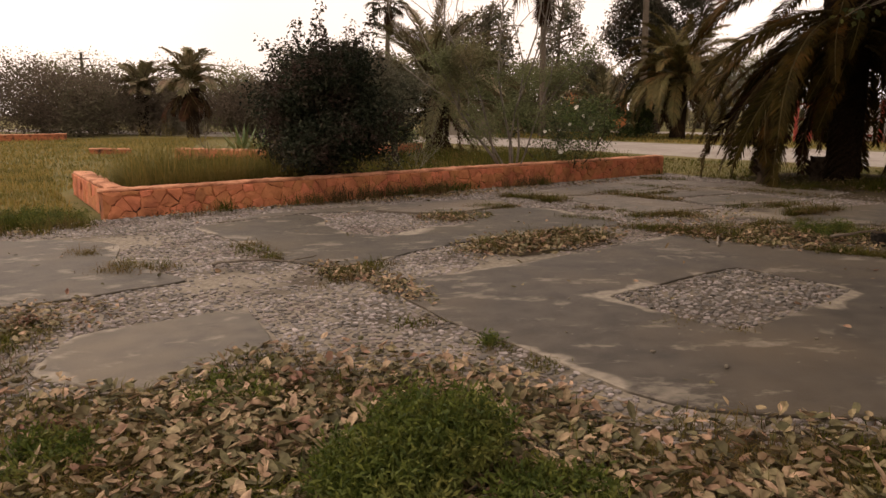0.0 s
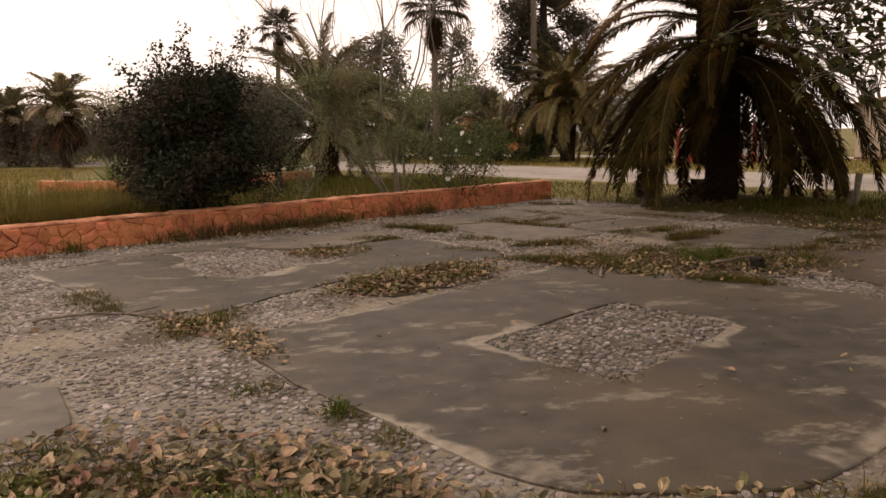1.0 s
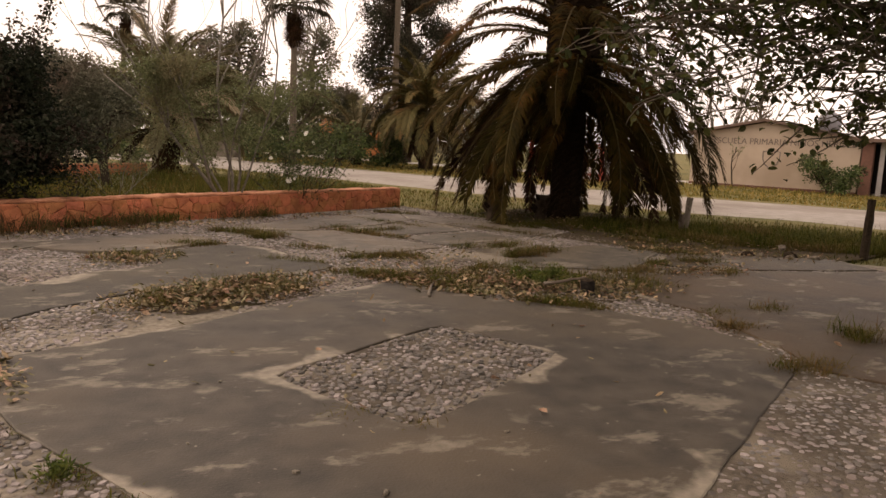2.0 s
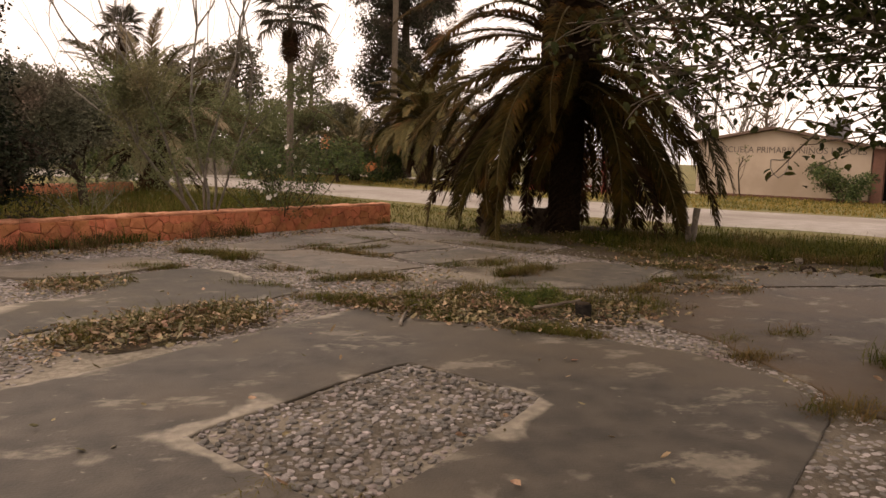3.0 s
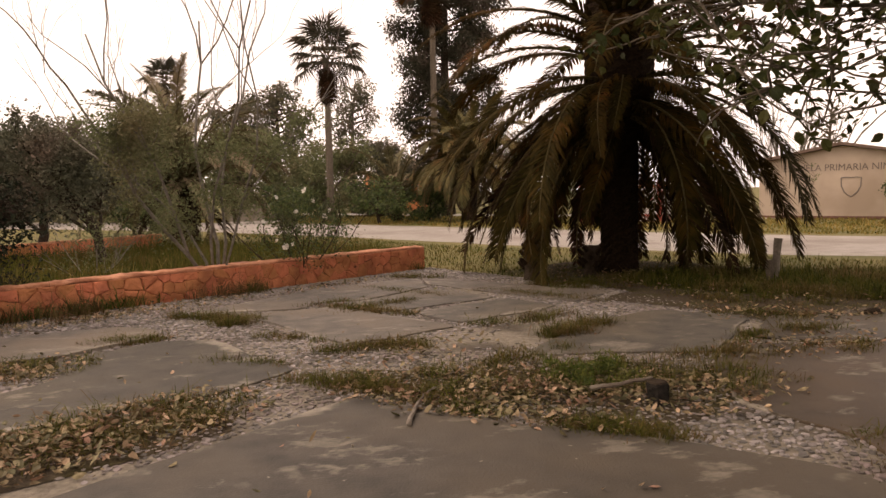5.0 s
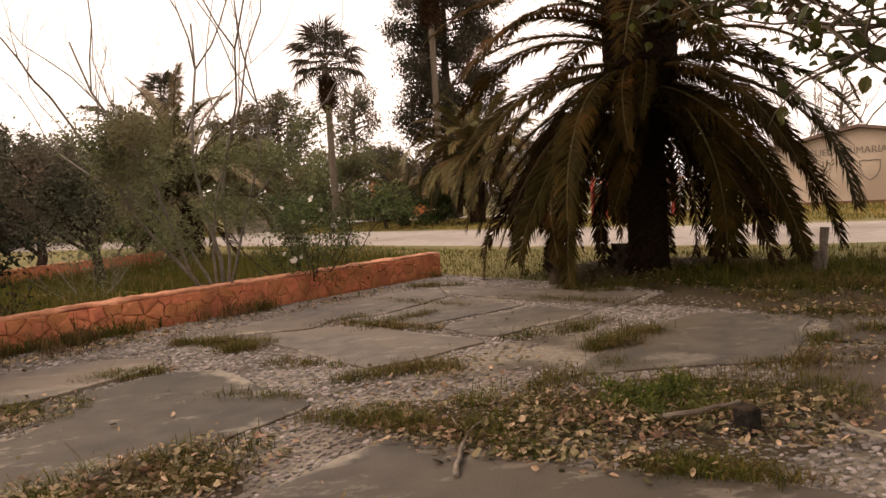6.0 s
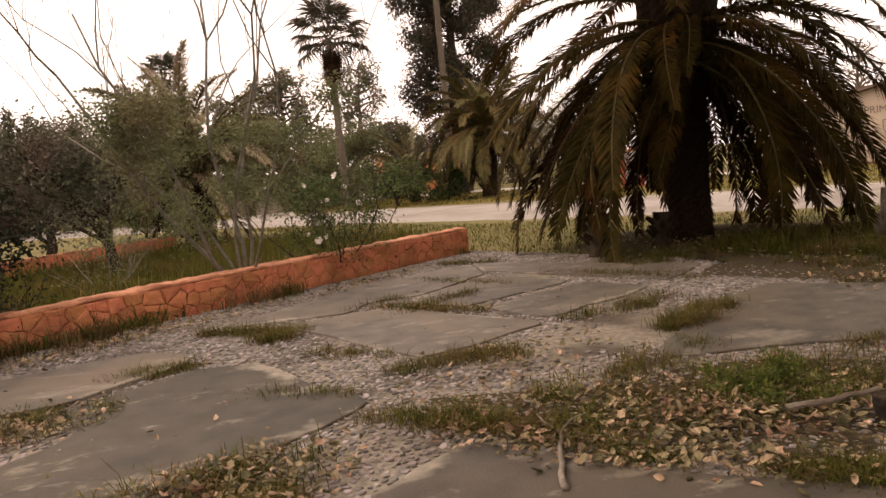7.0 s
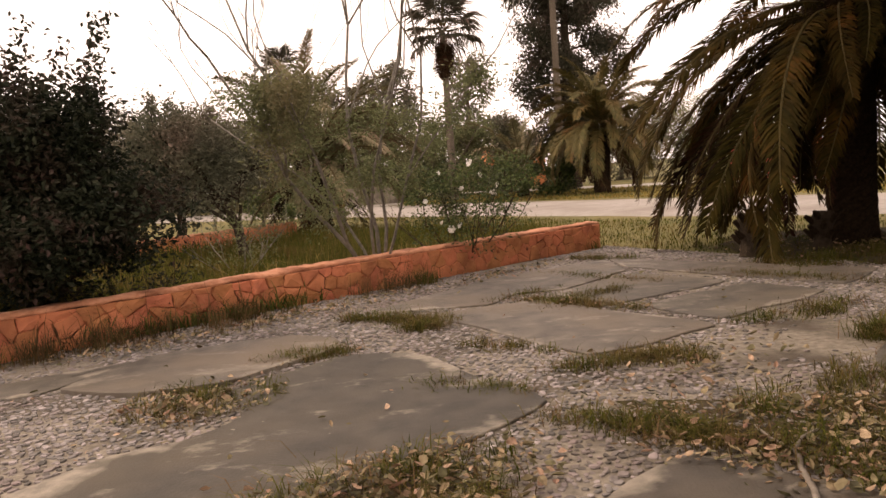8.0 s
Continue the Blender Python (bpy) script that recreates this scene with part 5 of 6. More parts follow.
# ---- school and far buildings ----
def school():
    a = np.array([23.4, 32.2])
    b = np.array([27.5, 26.2])
    L = float(np.hypot(*(b - a)))
    s = thing("school", "cream gabled school building with painted lettering", "building", at=(a[0], a[1], -0.05))
    s.rotation_euler = (0, 0, math.atan2(b[1] - a[1], b[0] - a[0]))
    # local x along the front, y behind it
    eave, apex, back = 2.45, 3.05, 9.0
    bm = bmesh.new()
    front = [(0, 0), (L, 0), (L, eave - 0.1), (L * 0.46, apex), (0, eave)]
    f1 = [bm.verts.new((x, 0, z)) for x, z in front]
    f2 = [bm.verts.new((x, back, z)) for x, z in front]
    bm.faces.new(f1)
    bm.faces.new(f2[::-1])
    for i in range(5):
        k = (i + 1) % 5
        bm.faces.new((f1[i], f2[i], f2[k], f1[k]))
    bmesh.ops.recalc_face_normals(bm, faces=bm.faces[:])
    part("wall", bm, M_SCHOOL, s)
    for x0, z0, x1, z1 in ((-0.35, eave - 0.06, L * 0.46, apex + 0.03), (L * 0.46, apex + 0.03, L + 0.4, eave - 0.2)):
        bm = bmesh.new()
        vs = [bm.verts.new((x, y, z + d)) for y in (-0.35, back + 0.3) for x, z, d in ((x0, z0, 0), (x1, z1, 0), (x1, z1, 0.12), (x0, z0, 0.12))]
        for q in ((0, 1, 2, 3), (7, 6, 5, 4), (0, 4, 5, 1), (1, 5, 6, 2), (2, 6, 7, 3), (3, 7, 4, 0)):
            bm.faces.new([vs[i] for i in q])
        bmesh.ops.recalc_face_normals(bm, faces=bm.faces[:])
        part("roof", bm, M_ROOF, s)
    box_part("plinth", (-0.02, L + 0.02, -0.025, 0.02, 0, 0.13), M_BROWN, s, "brown painted band")
    # porch at the far end
    # back wall coloured near black in place of the porch's shade
    box_part("porch_back", (L, L + 6, 2.2, 2.5, 0, eave), M_DARK, s, "porch back wall, near black to show the porch's shade")
    box_part("porch_roof", (L, L + 6, -0.3, 2.6, eave - 0.15, eave), M_ROOF, s)
    for x, m in ((L + 0.28, M_BROWN), (L + 1.5, M_BROWN), (L + 2.8, M_BROWN)):
        box_part("column", (x - 0.22, x + 0.22, -0.1, 0.3, 0, eave - 0.15), m, s, "", 0.02)
    for x in (L + 0.78, L + 1.95):
        box_part("white_post", (x - 0.09, x + 0.09, 0.3, 0.45, 0, eave - 0.15), M_WHITE, s)
    # lettering
    words = "ESCUELA PRIMARIA NI\u00d1OS HEROES"

    def letter_mesh(text):
        cu = bpy.data.curves.new("letter", "FONT")
        cu.body, cu.size, cu.extrude = text, 0.40, 0.006
        tmp = new("letter_source", cu)
        bpy.context.view_layer.update()
        me = bpy.data.meshes.new_from_object(tmp.evaluated_get(bpy.context.evaluated_depsgraph_get()))
        bpy.data.objects.remove(tmp)
        return me

    def right_edge(me):
        return max([v.co.x for v in me.vertices] or [0.0])

    total = right_edge(letter_mesh(words))
    for i, ch in enumerate(words):
        if ch == " ":
            continue
        me = letter_mesh(ch)
        me.materials.clear()
        me.materials.append(M_INK)
        x = (right_edge(letter_mesh(words[:i + 1])) - right_edge(me)) * (L - 1.2) / total
        ob = piece("letter", me, s, "dark painted capital letter")
        ob.matrix_basis = Matrix.Translation((1.0 + x, -0.012, 2.03)) @ Matrix.Rotation(radians(90), 4, "X") @ Matrix.Diagonal(((L - 1.2) / total, 0.98, 1, 1))
    # shield emblem: outline only
    pts = [(0, 0), (0.22, 0.03), (0.44, 0), (0.66, 0.03), (0.88, 0), (0.86, -0.4), (0.72, -0.7), (0.44, -0.92), (0.16, -0.7), (0.02, -0.4), (0, 0)]
    V, F = tube([(3.3 + x * 0.85, -0.012, 1.72 + z * 0.85) for x, z in pts], [0.022] * len(pts), 5)
    piece("emblem", mesh_of("emblem", V, F, [M_GREYINK]), s, "grey painted shield outline")
    return s


school()


def roof_tank():
    """A round water tank on a low stand on the school roof."""
    t = thing("water_tank", "round grey water tank standing on the school roof", "tank", at=(31.7, 32.3, 2.35))
    prof = [(0.30, 0.0), (0.42, 0.08), (0.56, 0.28), (0.60, 0.52), (0.57, 0.74), (0.45, 0.94), (0.26, 1.04), (0.20, 1.06), (0.20, 1.14), (0.0, 1.16)]
    k = 20
    V = [(r * math.cos(6.2832 * j / k), r * math.sin(6.2832 * j / k), z + 0.45) for r, z in prof for j in range(k)]
    F = [(i * k + j, i * k + (j + 1) % k, (i + 1) * k + (j + 1) % k, (i + 1) * k + j) for i in range(len(prof) - 1) for j in range(k)]
    F.append(tuple(range(k))[::-1])
    piece("body", mesh_of("body", V, F, [M_TANK], smooth=True), t)
    for x in (-0.28, 0.28):
        for y in (-0.28, 0.28):
            box_part("leg", (x - 0.05, x + 0.05, y - 0.05, y + 0.05, -0.4, 0.56), M_ROOF, t)


roof_tank()


def school_gate():
    g = thing("school_gate", "red steel gate frame with white railings", "gate", at=(15.6, 32.6, -0.03))
    g.rotation_euler = (0, 0, math.atan2(-6, 4.1))
    for x in (-0.6, 0.05, 0.9, 3.0):
        box_part("post", (x - 0.07, x + 0.07, -0.07, 0.07, 0, 1.75), M_RED, g, "red painted post", 0.01)
    for z in (0.3, 0.95, 1.6):
        box_part("rail", (-0.6, 3.0, -0.03, 0.03, z, z + 0.06), M_RED, g, "red painted rail")
    for i in range(16):
        x = 1.0 + i * 0.13
        box_part("bar", (x - 0.015, x + 0.015, -0.015, 0.015, 0.1, 1.5), M_WHITE, g)
    wall = thing("school_fence_wall", "low white and pink painted fence wall", "wall", at=(16.6, 33.6, -0.03))
    wall.rotation_euler = (0, 0, math.atan2(-6, 4.1))
    box_part("panel", (-0.8, 3.0, 0, 0.15, 0, 1.45), M_WHITE, wall)
    box_part("cap", (-0.82, 3.02, -0.02, 0.17, 1.45, 1.55), M_ORANGE, wall)
    box_part("skirting", (-0.81, 3.01, -0.012, 0.162, 0, 0.3), M_BROWN, wall)


school_gate()


def orange_house():
    h = thing("orange_house", "small orange and cream house far beyond the road", "house", at=(12.2, 62, -0.05))
    box_part("wall", (-2.2, 2.4, 0, 4, 0, 3.0), M_ORANGE, h)
    box_part("upper_wall", (-1.2, 2.4, 0.4, 4, 3.0, 4.2), M_SCHOOL, h)
    box_part("roof", (-2.4, 2.6, -0.2, 4.2, 3.0, 3.18), M_SCHOOL, h)
    for x in (-1.6, 0.2):
        w = box_part("window", (x, x + 0.9, -0.03, 0.05, 1.0, 2.2), M_DARK, h)
        box_part("frame", (x - 0.08, x + 0.98, -0.05, -0.031, 2.2, 2.32), M_WHITE, w)
    V, F = tube([(1.2 + 0.5 * math.cos(a), -0.05, 1.5 + 0.9 * math.sin(a)) for a in np.linspace(0, math.pi, 9)], [0.07] * 9, 5)
    piece("arch", mesh_of("arch", V, F, [M_WHITE]), h)
    w = thing("roadside_wall", "short grey rendered wall beside the dirt road", "wall", at=(1.1, 42.5, -0.05))
    box_part("panel", (-1.4, 1.4, 0, 0.3, 0, 1.0), M_MORTAR, w, "", 0.04)
    box_part("footing", (-1.5, 1.5, -0.06, 0.36, 0, 0.12), M_KERB, w)


orange_house()


def utility_pole():
    p = thing("utility_pole", "dark utility pole with a street lamp arm", "utility pole", at=(-30.9, 63.1, -0.05))
    V, F = tube([(0, 0, 0), (0, 0, 3.5), (0, 0, 6.6)], [0.16, 0.14, 0.11], 8)
    piece("pole", mesh_of("pole", V, F, [M_POLE]), p)
    box_part("crossarm", (-0.7, 0.7, -0.06, 0.06, 6.0, 6.12), M_POLE, p)
    V, F = tube([(0, 0, 5.2), (0.7, 0, 5.5), (1.5, 0, 5.5)], [0.05, 0.04, 0.04], 5)
    piece("lamp_arm", mesh_of("lamp_arm", V, F, [M_POLE]), p)
    box_part("lamp_head", (1.3, 1.9, -0.1, 0.1, 5.42, 5.54), M_WHITE, p, "pale lamp head", 0.03)


utility_pole()

# ---- stakes, stump, fallen twigs ----


def wood_post(name, at, label, h, r, mat, lean=(0, 0), group="", cat="stake"):
    P = np.array([(lean[0] * f, lean[1] * f, f * h - 0.05) for f in np.linspace(0, 1, 7)])
    V, F = tube(P, [r * (1 + 0.18 * noise.noise((i * 0.9, at[0], at[1]))) for i in range(7)], 9, 0.10)
    ob = new(name, mesh_of(name, V, F, [mat]))
    ob.location = at
    tagged(ob, label, cat, group)


wood_post("stake", (9.1, 12.6, -0.03), "short pale weathered wooden stake in grass", 0.72, 0.055, M_WOOD, (0.06, 0), "stakes")
wood_post("stake", (9.02, 12.55, -0.03), "broken knotty wooden stub beside a stake", 0.42, 0.05, M_BARK, (-0.04, 0.02), "stakes")
wood_post("stake", (10.3, 9.85, -0.03), "dark weathered wooden fence post in grass", 0.95, 0.06, M_DARKBARK, (0.05, 0.03), "stakes")


def palm_stub(at, label, h, r, seed):
    """A cut palm offshoot: a short shaft wrapped in the sawn bases of its leaves, wider at the head."""
    rng = random.Random(seed)
    stub = thing("stump", label, "stump", "cut stubs", at=at)
    P = [(0.03 * f, 0.02 * f, f * h - 0.04) for f in np.linspace(0, 1, 7)]
    V, F = tube(P, [r * k for k in (1.15, 0.95, 0.82, 0.85, 1.05, 1.2, 0.85)], 11, 0.12)
    piece("shaft", mesh_of("shaft", V, F, [M_DARKBARK]), stub)
    for i in range(14):
        a, z = i * 2.4, h * (0.35 + 0.62 * i / 14)
        e = np.array([math.cos(a), math.sin(a), 0.9])
        p = np.array([math.cos(a) * r * 0.8, math.sin(a) * r * 0.8, z - 0.05])
        V, F = tube([p, p + e * r * 0.4, p + e * r * rng.uniform(0.6, 0.95)], [r * 0.34, r * 0.30, r * 0.2], 5, 0.1)
        piece("leaf_base", mesh_of("leaf_base", V, F, [M_PALMTRUNK]), stub)


palm_stub((6.05, 14.3, -0.03), "knobbly cut palm stub under drooping fronds", 0.62, 0.13, 1)
palm_stub((7.1, 14.4, -0.03), "knobbly cut palm stub beside the palm trunk", 0.56, 0.13, 2)


def burnt_stump():
    s = thing("burnt_stump", "small charred stump with a dark sawn top", "stump", at=(4.50, 7.74, -0.01))
    V, F = tube([(0, 0, -0.03), (0.01, 0, 0.05), (0, 0.01, 0.12), (0.0, 0.01, 0.145)], [0.080, 0.068, 0.072, 0.068], 12, 0.10)
    piece("body", mesh_of("body", V, F, [M_CHAR]), s)
    V, F = tube([(0.0, 0.01, 0.143), (0.0, 0.01, 0.154)], [0.064, 0.058], 12, 0.12)
    piece("top", mesh_of("top", V, F, [M_DARKBARK]), s, "dark weathered cut top")
    log = thing("fallen_branch", "short grey fallen branch leaning on a stump", "branch", at=(4.16, 8.02, 0.03))
    P = limb_path((0, 0, 0.02), (0.34, -0.22, 0.125), 0.03, 7, random.Random(4))
    V, F = tube(P, np.linspace(0.018, 0.012, 7), 7, 0.1)
    piece("stem", mesh_of("stem", V, F, [M_WOOD]), log)


burnt_stump()


def forked_twig(at, deg, length, label, seed):
    rng = random.Random(seed)
    t = thing("fallen_twig", label, "branch", "fallen twigs", at=at)
    t.rotation_euler = (0, 0, radians(deg))
    A = limb_path((0, 0, 0.008), (length * 0.72, 0.02, 0.012), 0.05, 9, rng)
    A[:, 2] = np.clip(A[:, 2], 0.008, 0.03)
    chunks = [tube(A, np.linspace(0.016, 0.011, 9), 6, 0.1)]
    for dy in (0.12, -0.10):
        B = limb_path(A[-1], (length, dy * length / 0.7, 0.03), 0.02, 5, rng)
        B[:, 2] = np.clip(B[:, 2], 0.008, 0.05)
        chunks.append(tube(B, np.linspace(0.009, 0.005, 5), 5))
    V, F = join(chunks)
    piece("stem", mesh_of("stem", V, F, [M_WOOD], smooth=True), t)


forked_twig((2.86, 7.70, 0.015), 68, 0.85, "forked pale fallen twig lying on the paving", 3)
forked_twig((-2.1, 6.9, 0.012), 8, 0.95, "thin dark fallen twig on cobbles", 5)
forked_twig((9.3, 12.9, 0.0), -35, 1.5, "grey fallen branch in grass near the palm", 7)

# rubble beside the right-hand grass
def rubble():
    h = thing("rubble_pile", "small pile of broken concrete and stones in grass", "rubble", at=(8.6, 9.9, -0.01))
    rng = random.Random(6)
    for i in range(9):
        V, F = COBBLES[i]
        ob = piece("chunk", mesh_of("chunk", V, F, [M_WOOD if i % 3 else M_DARKBARK]), h)
        s = rng.uniform(0.06, 0.14)
        ob.matrix_basis = Matrix.LocRotScale((rng.uniform(-0.6, 0.6), rng.uniform(-0.25, 0.25), s * 0.2 + (0.12 if i == 4 else 0)), Euler((rng.uniform(-0.6, 0.6), rng.uniform(-0.6, 0.6), rng.uniform(0, 6))), (s, s, s * 1.2))


rubble()


def agave(at, s):
    p = thing("agave", "pale green spiky agave in the far planter", "plant", "agaves", at=at)
    V, F = [], []
    for i in range(22):
        a, el = i * 2.4, radians(20 + 60 * (i / 22))
        d = np.array([math.cos(a) * math.cos(el), math.sin(a) * math.cos(el), math.sin(el)])
        w = np.array([-math.sin(a), math.cos(a), 0]) * 0.05 * s
        o = len(V)
        V += [-w * 0.8, w * 0.8, d * 0.4 * s + w, d * 0.4 * s - w, d * 0.85 * s]
        F += [(o, o + 1, o + 2, o + 3), (o + 3, o + 2, o + 4)]
    piece("leaves", mesh_of("leaves", V, F, [M_AGAVE]), p)


agave((-6.3, 22.9, 0.05), 1.35)
agave((-5.6, 22.6, 0.05), 1.2)

# ---- grass, weeds, litter ----
def scatter(name, groups, mat, label, category="grass"):
    V, F = join([blades(*g) for g in groups])
    tagged(new(name, mesh_of(name, V, F, [mat])), label, category, kind="stuff")


def spots3(P, z):
    return np.c_[P, np.full(len(P), z)]


def region(n, poly):
    P = np.array(poly)
    lo, hi = P.min(0), P.max(0)
    out = RNG.uniform(lo, hi, (int(n * 2.2), 2))
    return out[in_poly(out, poly)][:n]


BED = [(-4.55, 10.5), (4.7, 17.1), (4.6, 21), (0, 26), (-4.5, 20.5), (-8.0, 22.6), (-6.7, 13.6)]
bed = region(52000, BED)
thin = np.array([noise.noise((p[0] * 0.5, p[1] * 0.5, 8)) for p in bed])
scatter("bed_grass", [(spots3(bed[thin > -0.12], -0.04), 0.36, 0.011, 0.45), (spots3(bed[thin <= -0.12], -0.04), 0.2, 0.012, 0.5)], M_GRASS, "tall weedy grass filling the planter")
tall = np.concatenate([in_ellipse(6000, -4.1, 12.0, 1.0, 0.7, 37), in_ellipse(4500, -2.9, 12.9, 1.2, 0.6, 37), in_ellipse(3000, -4.9, 12.6, 0.6, 0.6, 37)])
tall2 = in_ellipse(6000, 0.5, 14.8, 3.8, 0.7, 36)
scatter("bed_hay", [(spots3(tall, -0.04), 0.88, 0.009, 0.8), (spots3(tall2, -0.04), 0.40, 0.009, 0.9)], M_DRYGRASS, "tall browning seed grass inside the planter")
green = in_ellipse(7000, -0.6, 13.5, 1.9, 0.6, 36)
scatter("bed_weeds", [(spots3(green, -0.04), 0.26, 0.012, 1.1), (spots3(in_ellipse(2500, -3.4, 11.9, 1.3, 0.35, 36), -0.04), 0.28, 0.012, 1.1)], M_WEED, "low bright green weeds inside the planter")
MEADOW = [(-5.0, 10.2), (-7.2, 13.8), (-9, 23), (-14, 44), (-48, 44), (-40, 16), (-14, 6)]
scatter("meadow_grass", [(spots3(region(60000, MEADOW), -0.05), 0.17, 0.026, 0.9), (spots3(region(30000, [(-4.9, 9.9), (-7.2, 13.8), (-12, 22), (-24, 18), (-12, 8)]), -0.05), 0.15, 0.012, 0.9)], M_DRYGRASS, "yellow-green meadow grass")
scatter("verge_grass", [(spots3(region(42000, [(5.0, 16.9), (6.8, 13.3), (7.3, 10.4), (10.2, 9.3), (18, 2), (20, 6), (14.0, 13.6), (11.2, 17.4), (6.2, 23), (4.4, 28), (0, 33), (4.6, 21)]), -0.05), 0.09, 0.014, 0.8),
                         (spots3(in_ellipse(24000, 10.4, 11.9, 3.6, 1.5, -32), -0.05), 0.24, 0.011, 0.9)], M_GRASS, "weedy grass verge round the palm")
scatter("far_verge_grass", [(spots3(region(30000, [(20.5, 19.0), (16.1, 23.4), (10.8, 31.6), (6.0, 38.5), (-4, 49), (4, 56), (12, 46), (22.4, 33.2), (29.4, 24.4), (34, 17)]), -0.05), 0.12, 0.05, 0.6)], M_DRYGRASS, "mown yellow-green verge along the road")

# tufts and weeds in joints: x, y, half length, half width, direction, tufts, height
TUFTS = [(2.0, 2.85, 0.7, 0.3, 0, 60, 0.12), (1.2, 2.5, 0.6, 0.3, 0, 40, 0.10),(-1.6, 2.9, 0.7, 0.35, 10, 50, 0.10), (-0.7, 3.55, 0.6, 0.2, -20, 30, 0.09), (0.9, 2.85, 0.5, 0.25, 0, 26, 0.10), (2.3, 3.15, 0.9, 0.2, 5, 40, 0.12), (-2.75, 4.7, 0.3, 0.4, 0, 30, 0.11),
         (5.15, 6.35, 0.2, 0.1, 20, 9, 0.13), (6.0, 6.95, 0.22, 0.1, 20, 8, 0.12), (4.9, 5.28, 0.28, 0.14, 20, 10, 0.15), (6.05, 5.85, 0.25, 0.25, 0, 10, 0.26), (5.35, 6.85, 0.2, 0.08, 30, 6, 0.10), (6.9, 8.65, 0.3, 0.12, 40, 10, 0.14), (7.15, 9.5, 0.3, 0.15, 0, 12, 0.18), (6.45, 9.45, 0.25, 0.08, 40, 9, 0.14), (4.85, 10.1, 0.22, 0.14, 20, 16, 0.26), (1.68, 11.7, 0.2, 0.12, 0, 12, 0.22), (4.0, 7.35, 0.42, 0.10, -38, 36, 0.13), 
         (1.1, 8.15, 0.95, 0.42, 36, 60, 0.20), (3.7, 8.35, 1.25, 0.35, -25, 34, 0.17), (3.25, 8.0, 0.45, 0.07, -45, 12, 0.15), (2.7, 8.7, 0.75, 0.10, -38, 36, 0.18), (4.1, 8.8, 0.9, 0.35, -10, 26, 0.18), (4.9, 8.3, 0.8, 0.5, -20, 34, 0.2), (0.15, 10.1, 0.5, 0.45, 20, 22, 0.15),
         (3.2, 12.15, 0.75, 0.12, -48, 26, 0.15), (4.7, 10.95, 0.7, 0.2, 20, 18, 0.16), (5.55, 12.6, 1.1, 0.15, -52, 22, 0.14), (-0.75, 6.55, 0.5, 0.14, 60, 16, 0.16), (-1.9, 7.65, 0.6, 0.12, -55, 12, 0.16),
         (-2.75, 6.85, 0.35, 0.25, 30, 12, 0.16), (-3.6, 7.6, 0.18, 0.15, 0, 6, 0.14), (0.36, 4.55, 0.09, 0.06, 0, 4, 0.07), (0.62, 4.2, 0.1, 0.07, 0, 4, 0.08), (1.95, 4.78, 0.06, 0.05, 0, 3, 0.08), (1.62, 5.0, 0.08, 0.06, 0, 3, 0.08),
         (1.45, 12.15, 0.6, 0.12, -30, 26, 0.19), (2.95, 10.05, 0.6, 0.12, 10, 22, 0.16), (0.75, 11.0, 0.4, 0.15, 20, 16, 0.18), (6.4, 8.75, 0.8, 0.15, 10, 7, 0.15), (3.35, 12.45, 0.7, 0.1, 30, 20, 0.14), (5.6, 8.85, 0.4, 0.1, -10, 12, 0.16), (2.2, 10.75, 0.5, 0.1, -40, 9, 0.12), (3.1, 10.0, 0.35, 0.1, -20, 8, 0.13), (1.9, 9.75, 0.5, 0.1, -30, 10, 0.12), (5.3, 10.4, 0.25, 0.15, 20, 9, 0.24), (6.1, 9.2, 0.3, 0.08, 45, 5, 0.14),
         (6.9, 8.9, 0.5, 0.08, 0, 4, 0.12), (6.2, 4.6, 0.7, 0.25, 30, 16, 0.15),
         (-0.5, 3.9, 1.3, 0.3, -20, 40, 0.13), (-1.8, 3.2, 0.9, 0.5, 20, 60, 0.13), (-0.6, 2.9, 0.9, 0.5, 0, 70, 0.12), (1.7, 2.6, 1.4, 0.5, 0, 90, 0.12), (-1.3, 2.7, 0.8, 0.5, 0, 60, 0.13), (-0.6, 3.6, 0.9, 0.4, -10, 50, 0.11), (1.3, 3.15, 0.9, 0.25, -8, 24, 0.13), (2.6, 3.0, 0.7, 0.3, 10, 20, 0.14), (-2.5, 3.7, 0.45, 0.5, 0, 22, 0.15), (0.3, 2.4, 0.9, 0.3, 0, 26, 0.15),
         (-1.2, 2.3, 0.7, 0.35, 0, 22, 0.13), (3.9, 13.6, 0.8, 0.12, -55, 14, 0.13), (2.9, 13.0, 0.6, 0.1, 38, 8, 0.12), (4.4, 15.3, 0.5, 0.2, -40, 14, 0.16), (4.2, 9.3, 0.5, 0.2, 30, 12, 0.14), (-0.1, 5.0, 0.12, 0.07, 0, 4, 0.09), (7.6, 13.6, 1.6, 0.7, 10, 60, 0.18), (8.6, 11.4, 1.6, 0.7, -20, 50, 0.2), (7.2, 10.4, 0.6, 0.25, -45, 18, 0.16), (8.2, 14.6, 1.6, 1.2, 0, 40, 0.15), (6.2, 13.5, 0.5, 0.5, 0, 20, 0.2)]


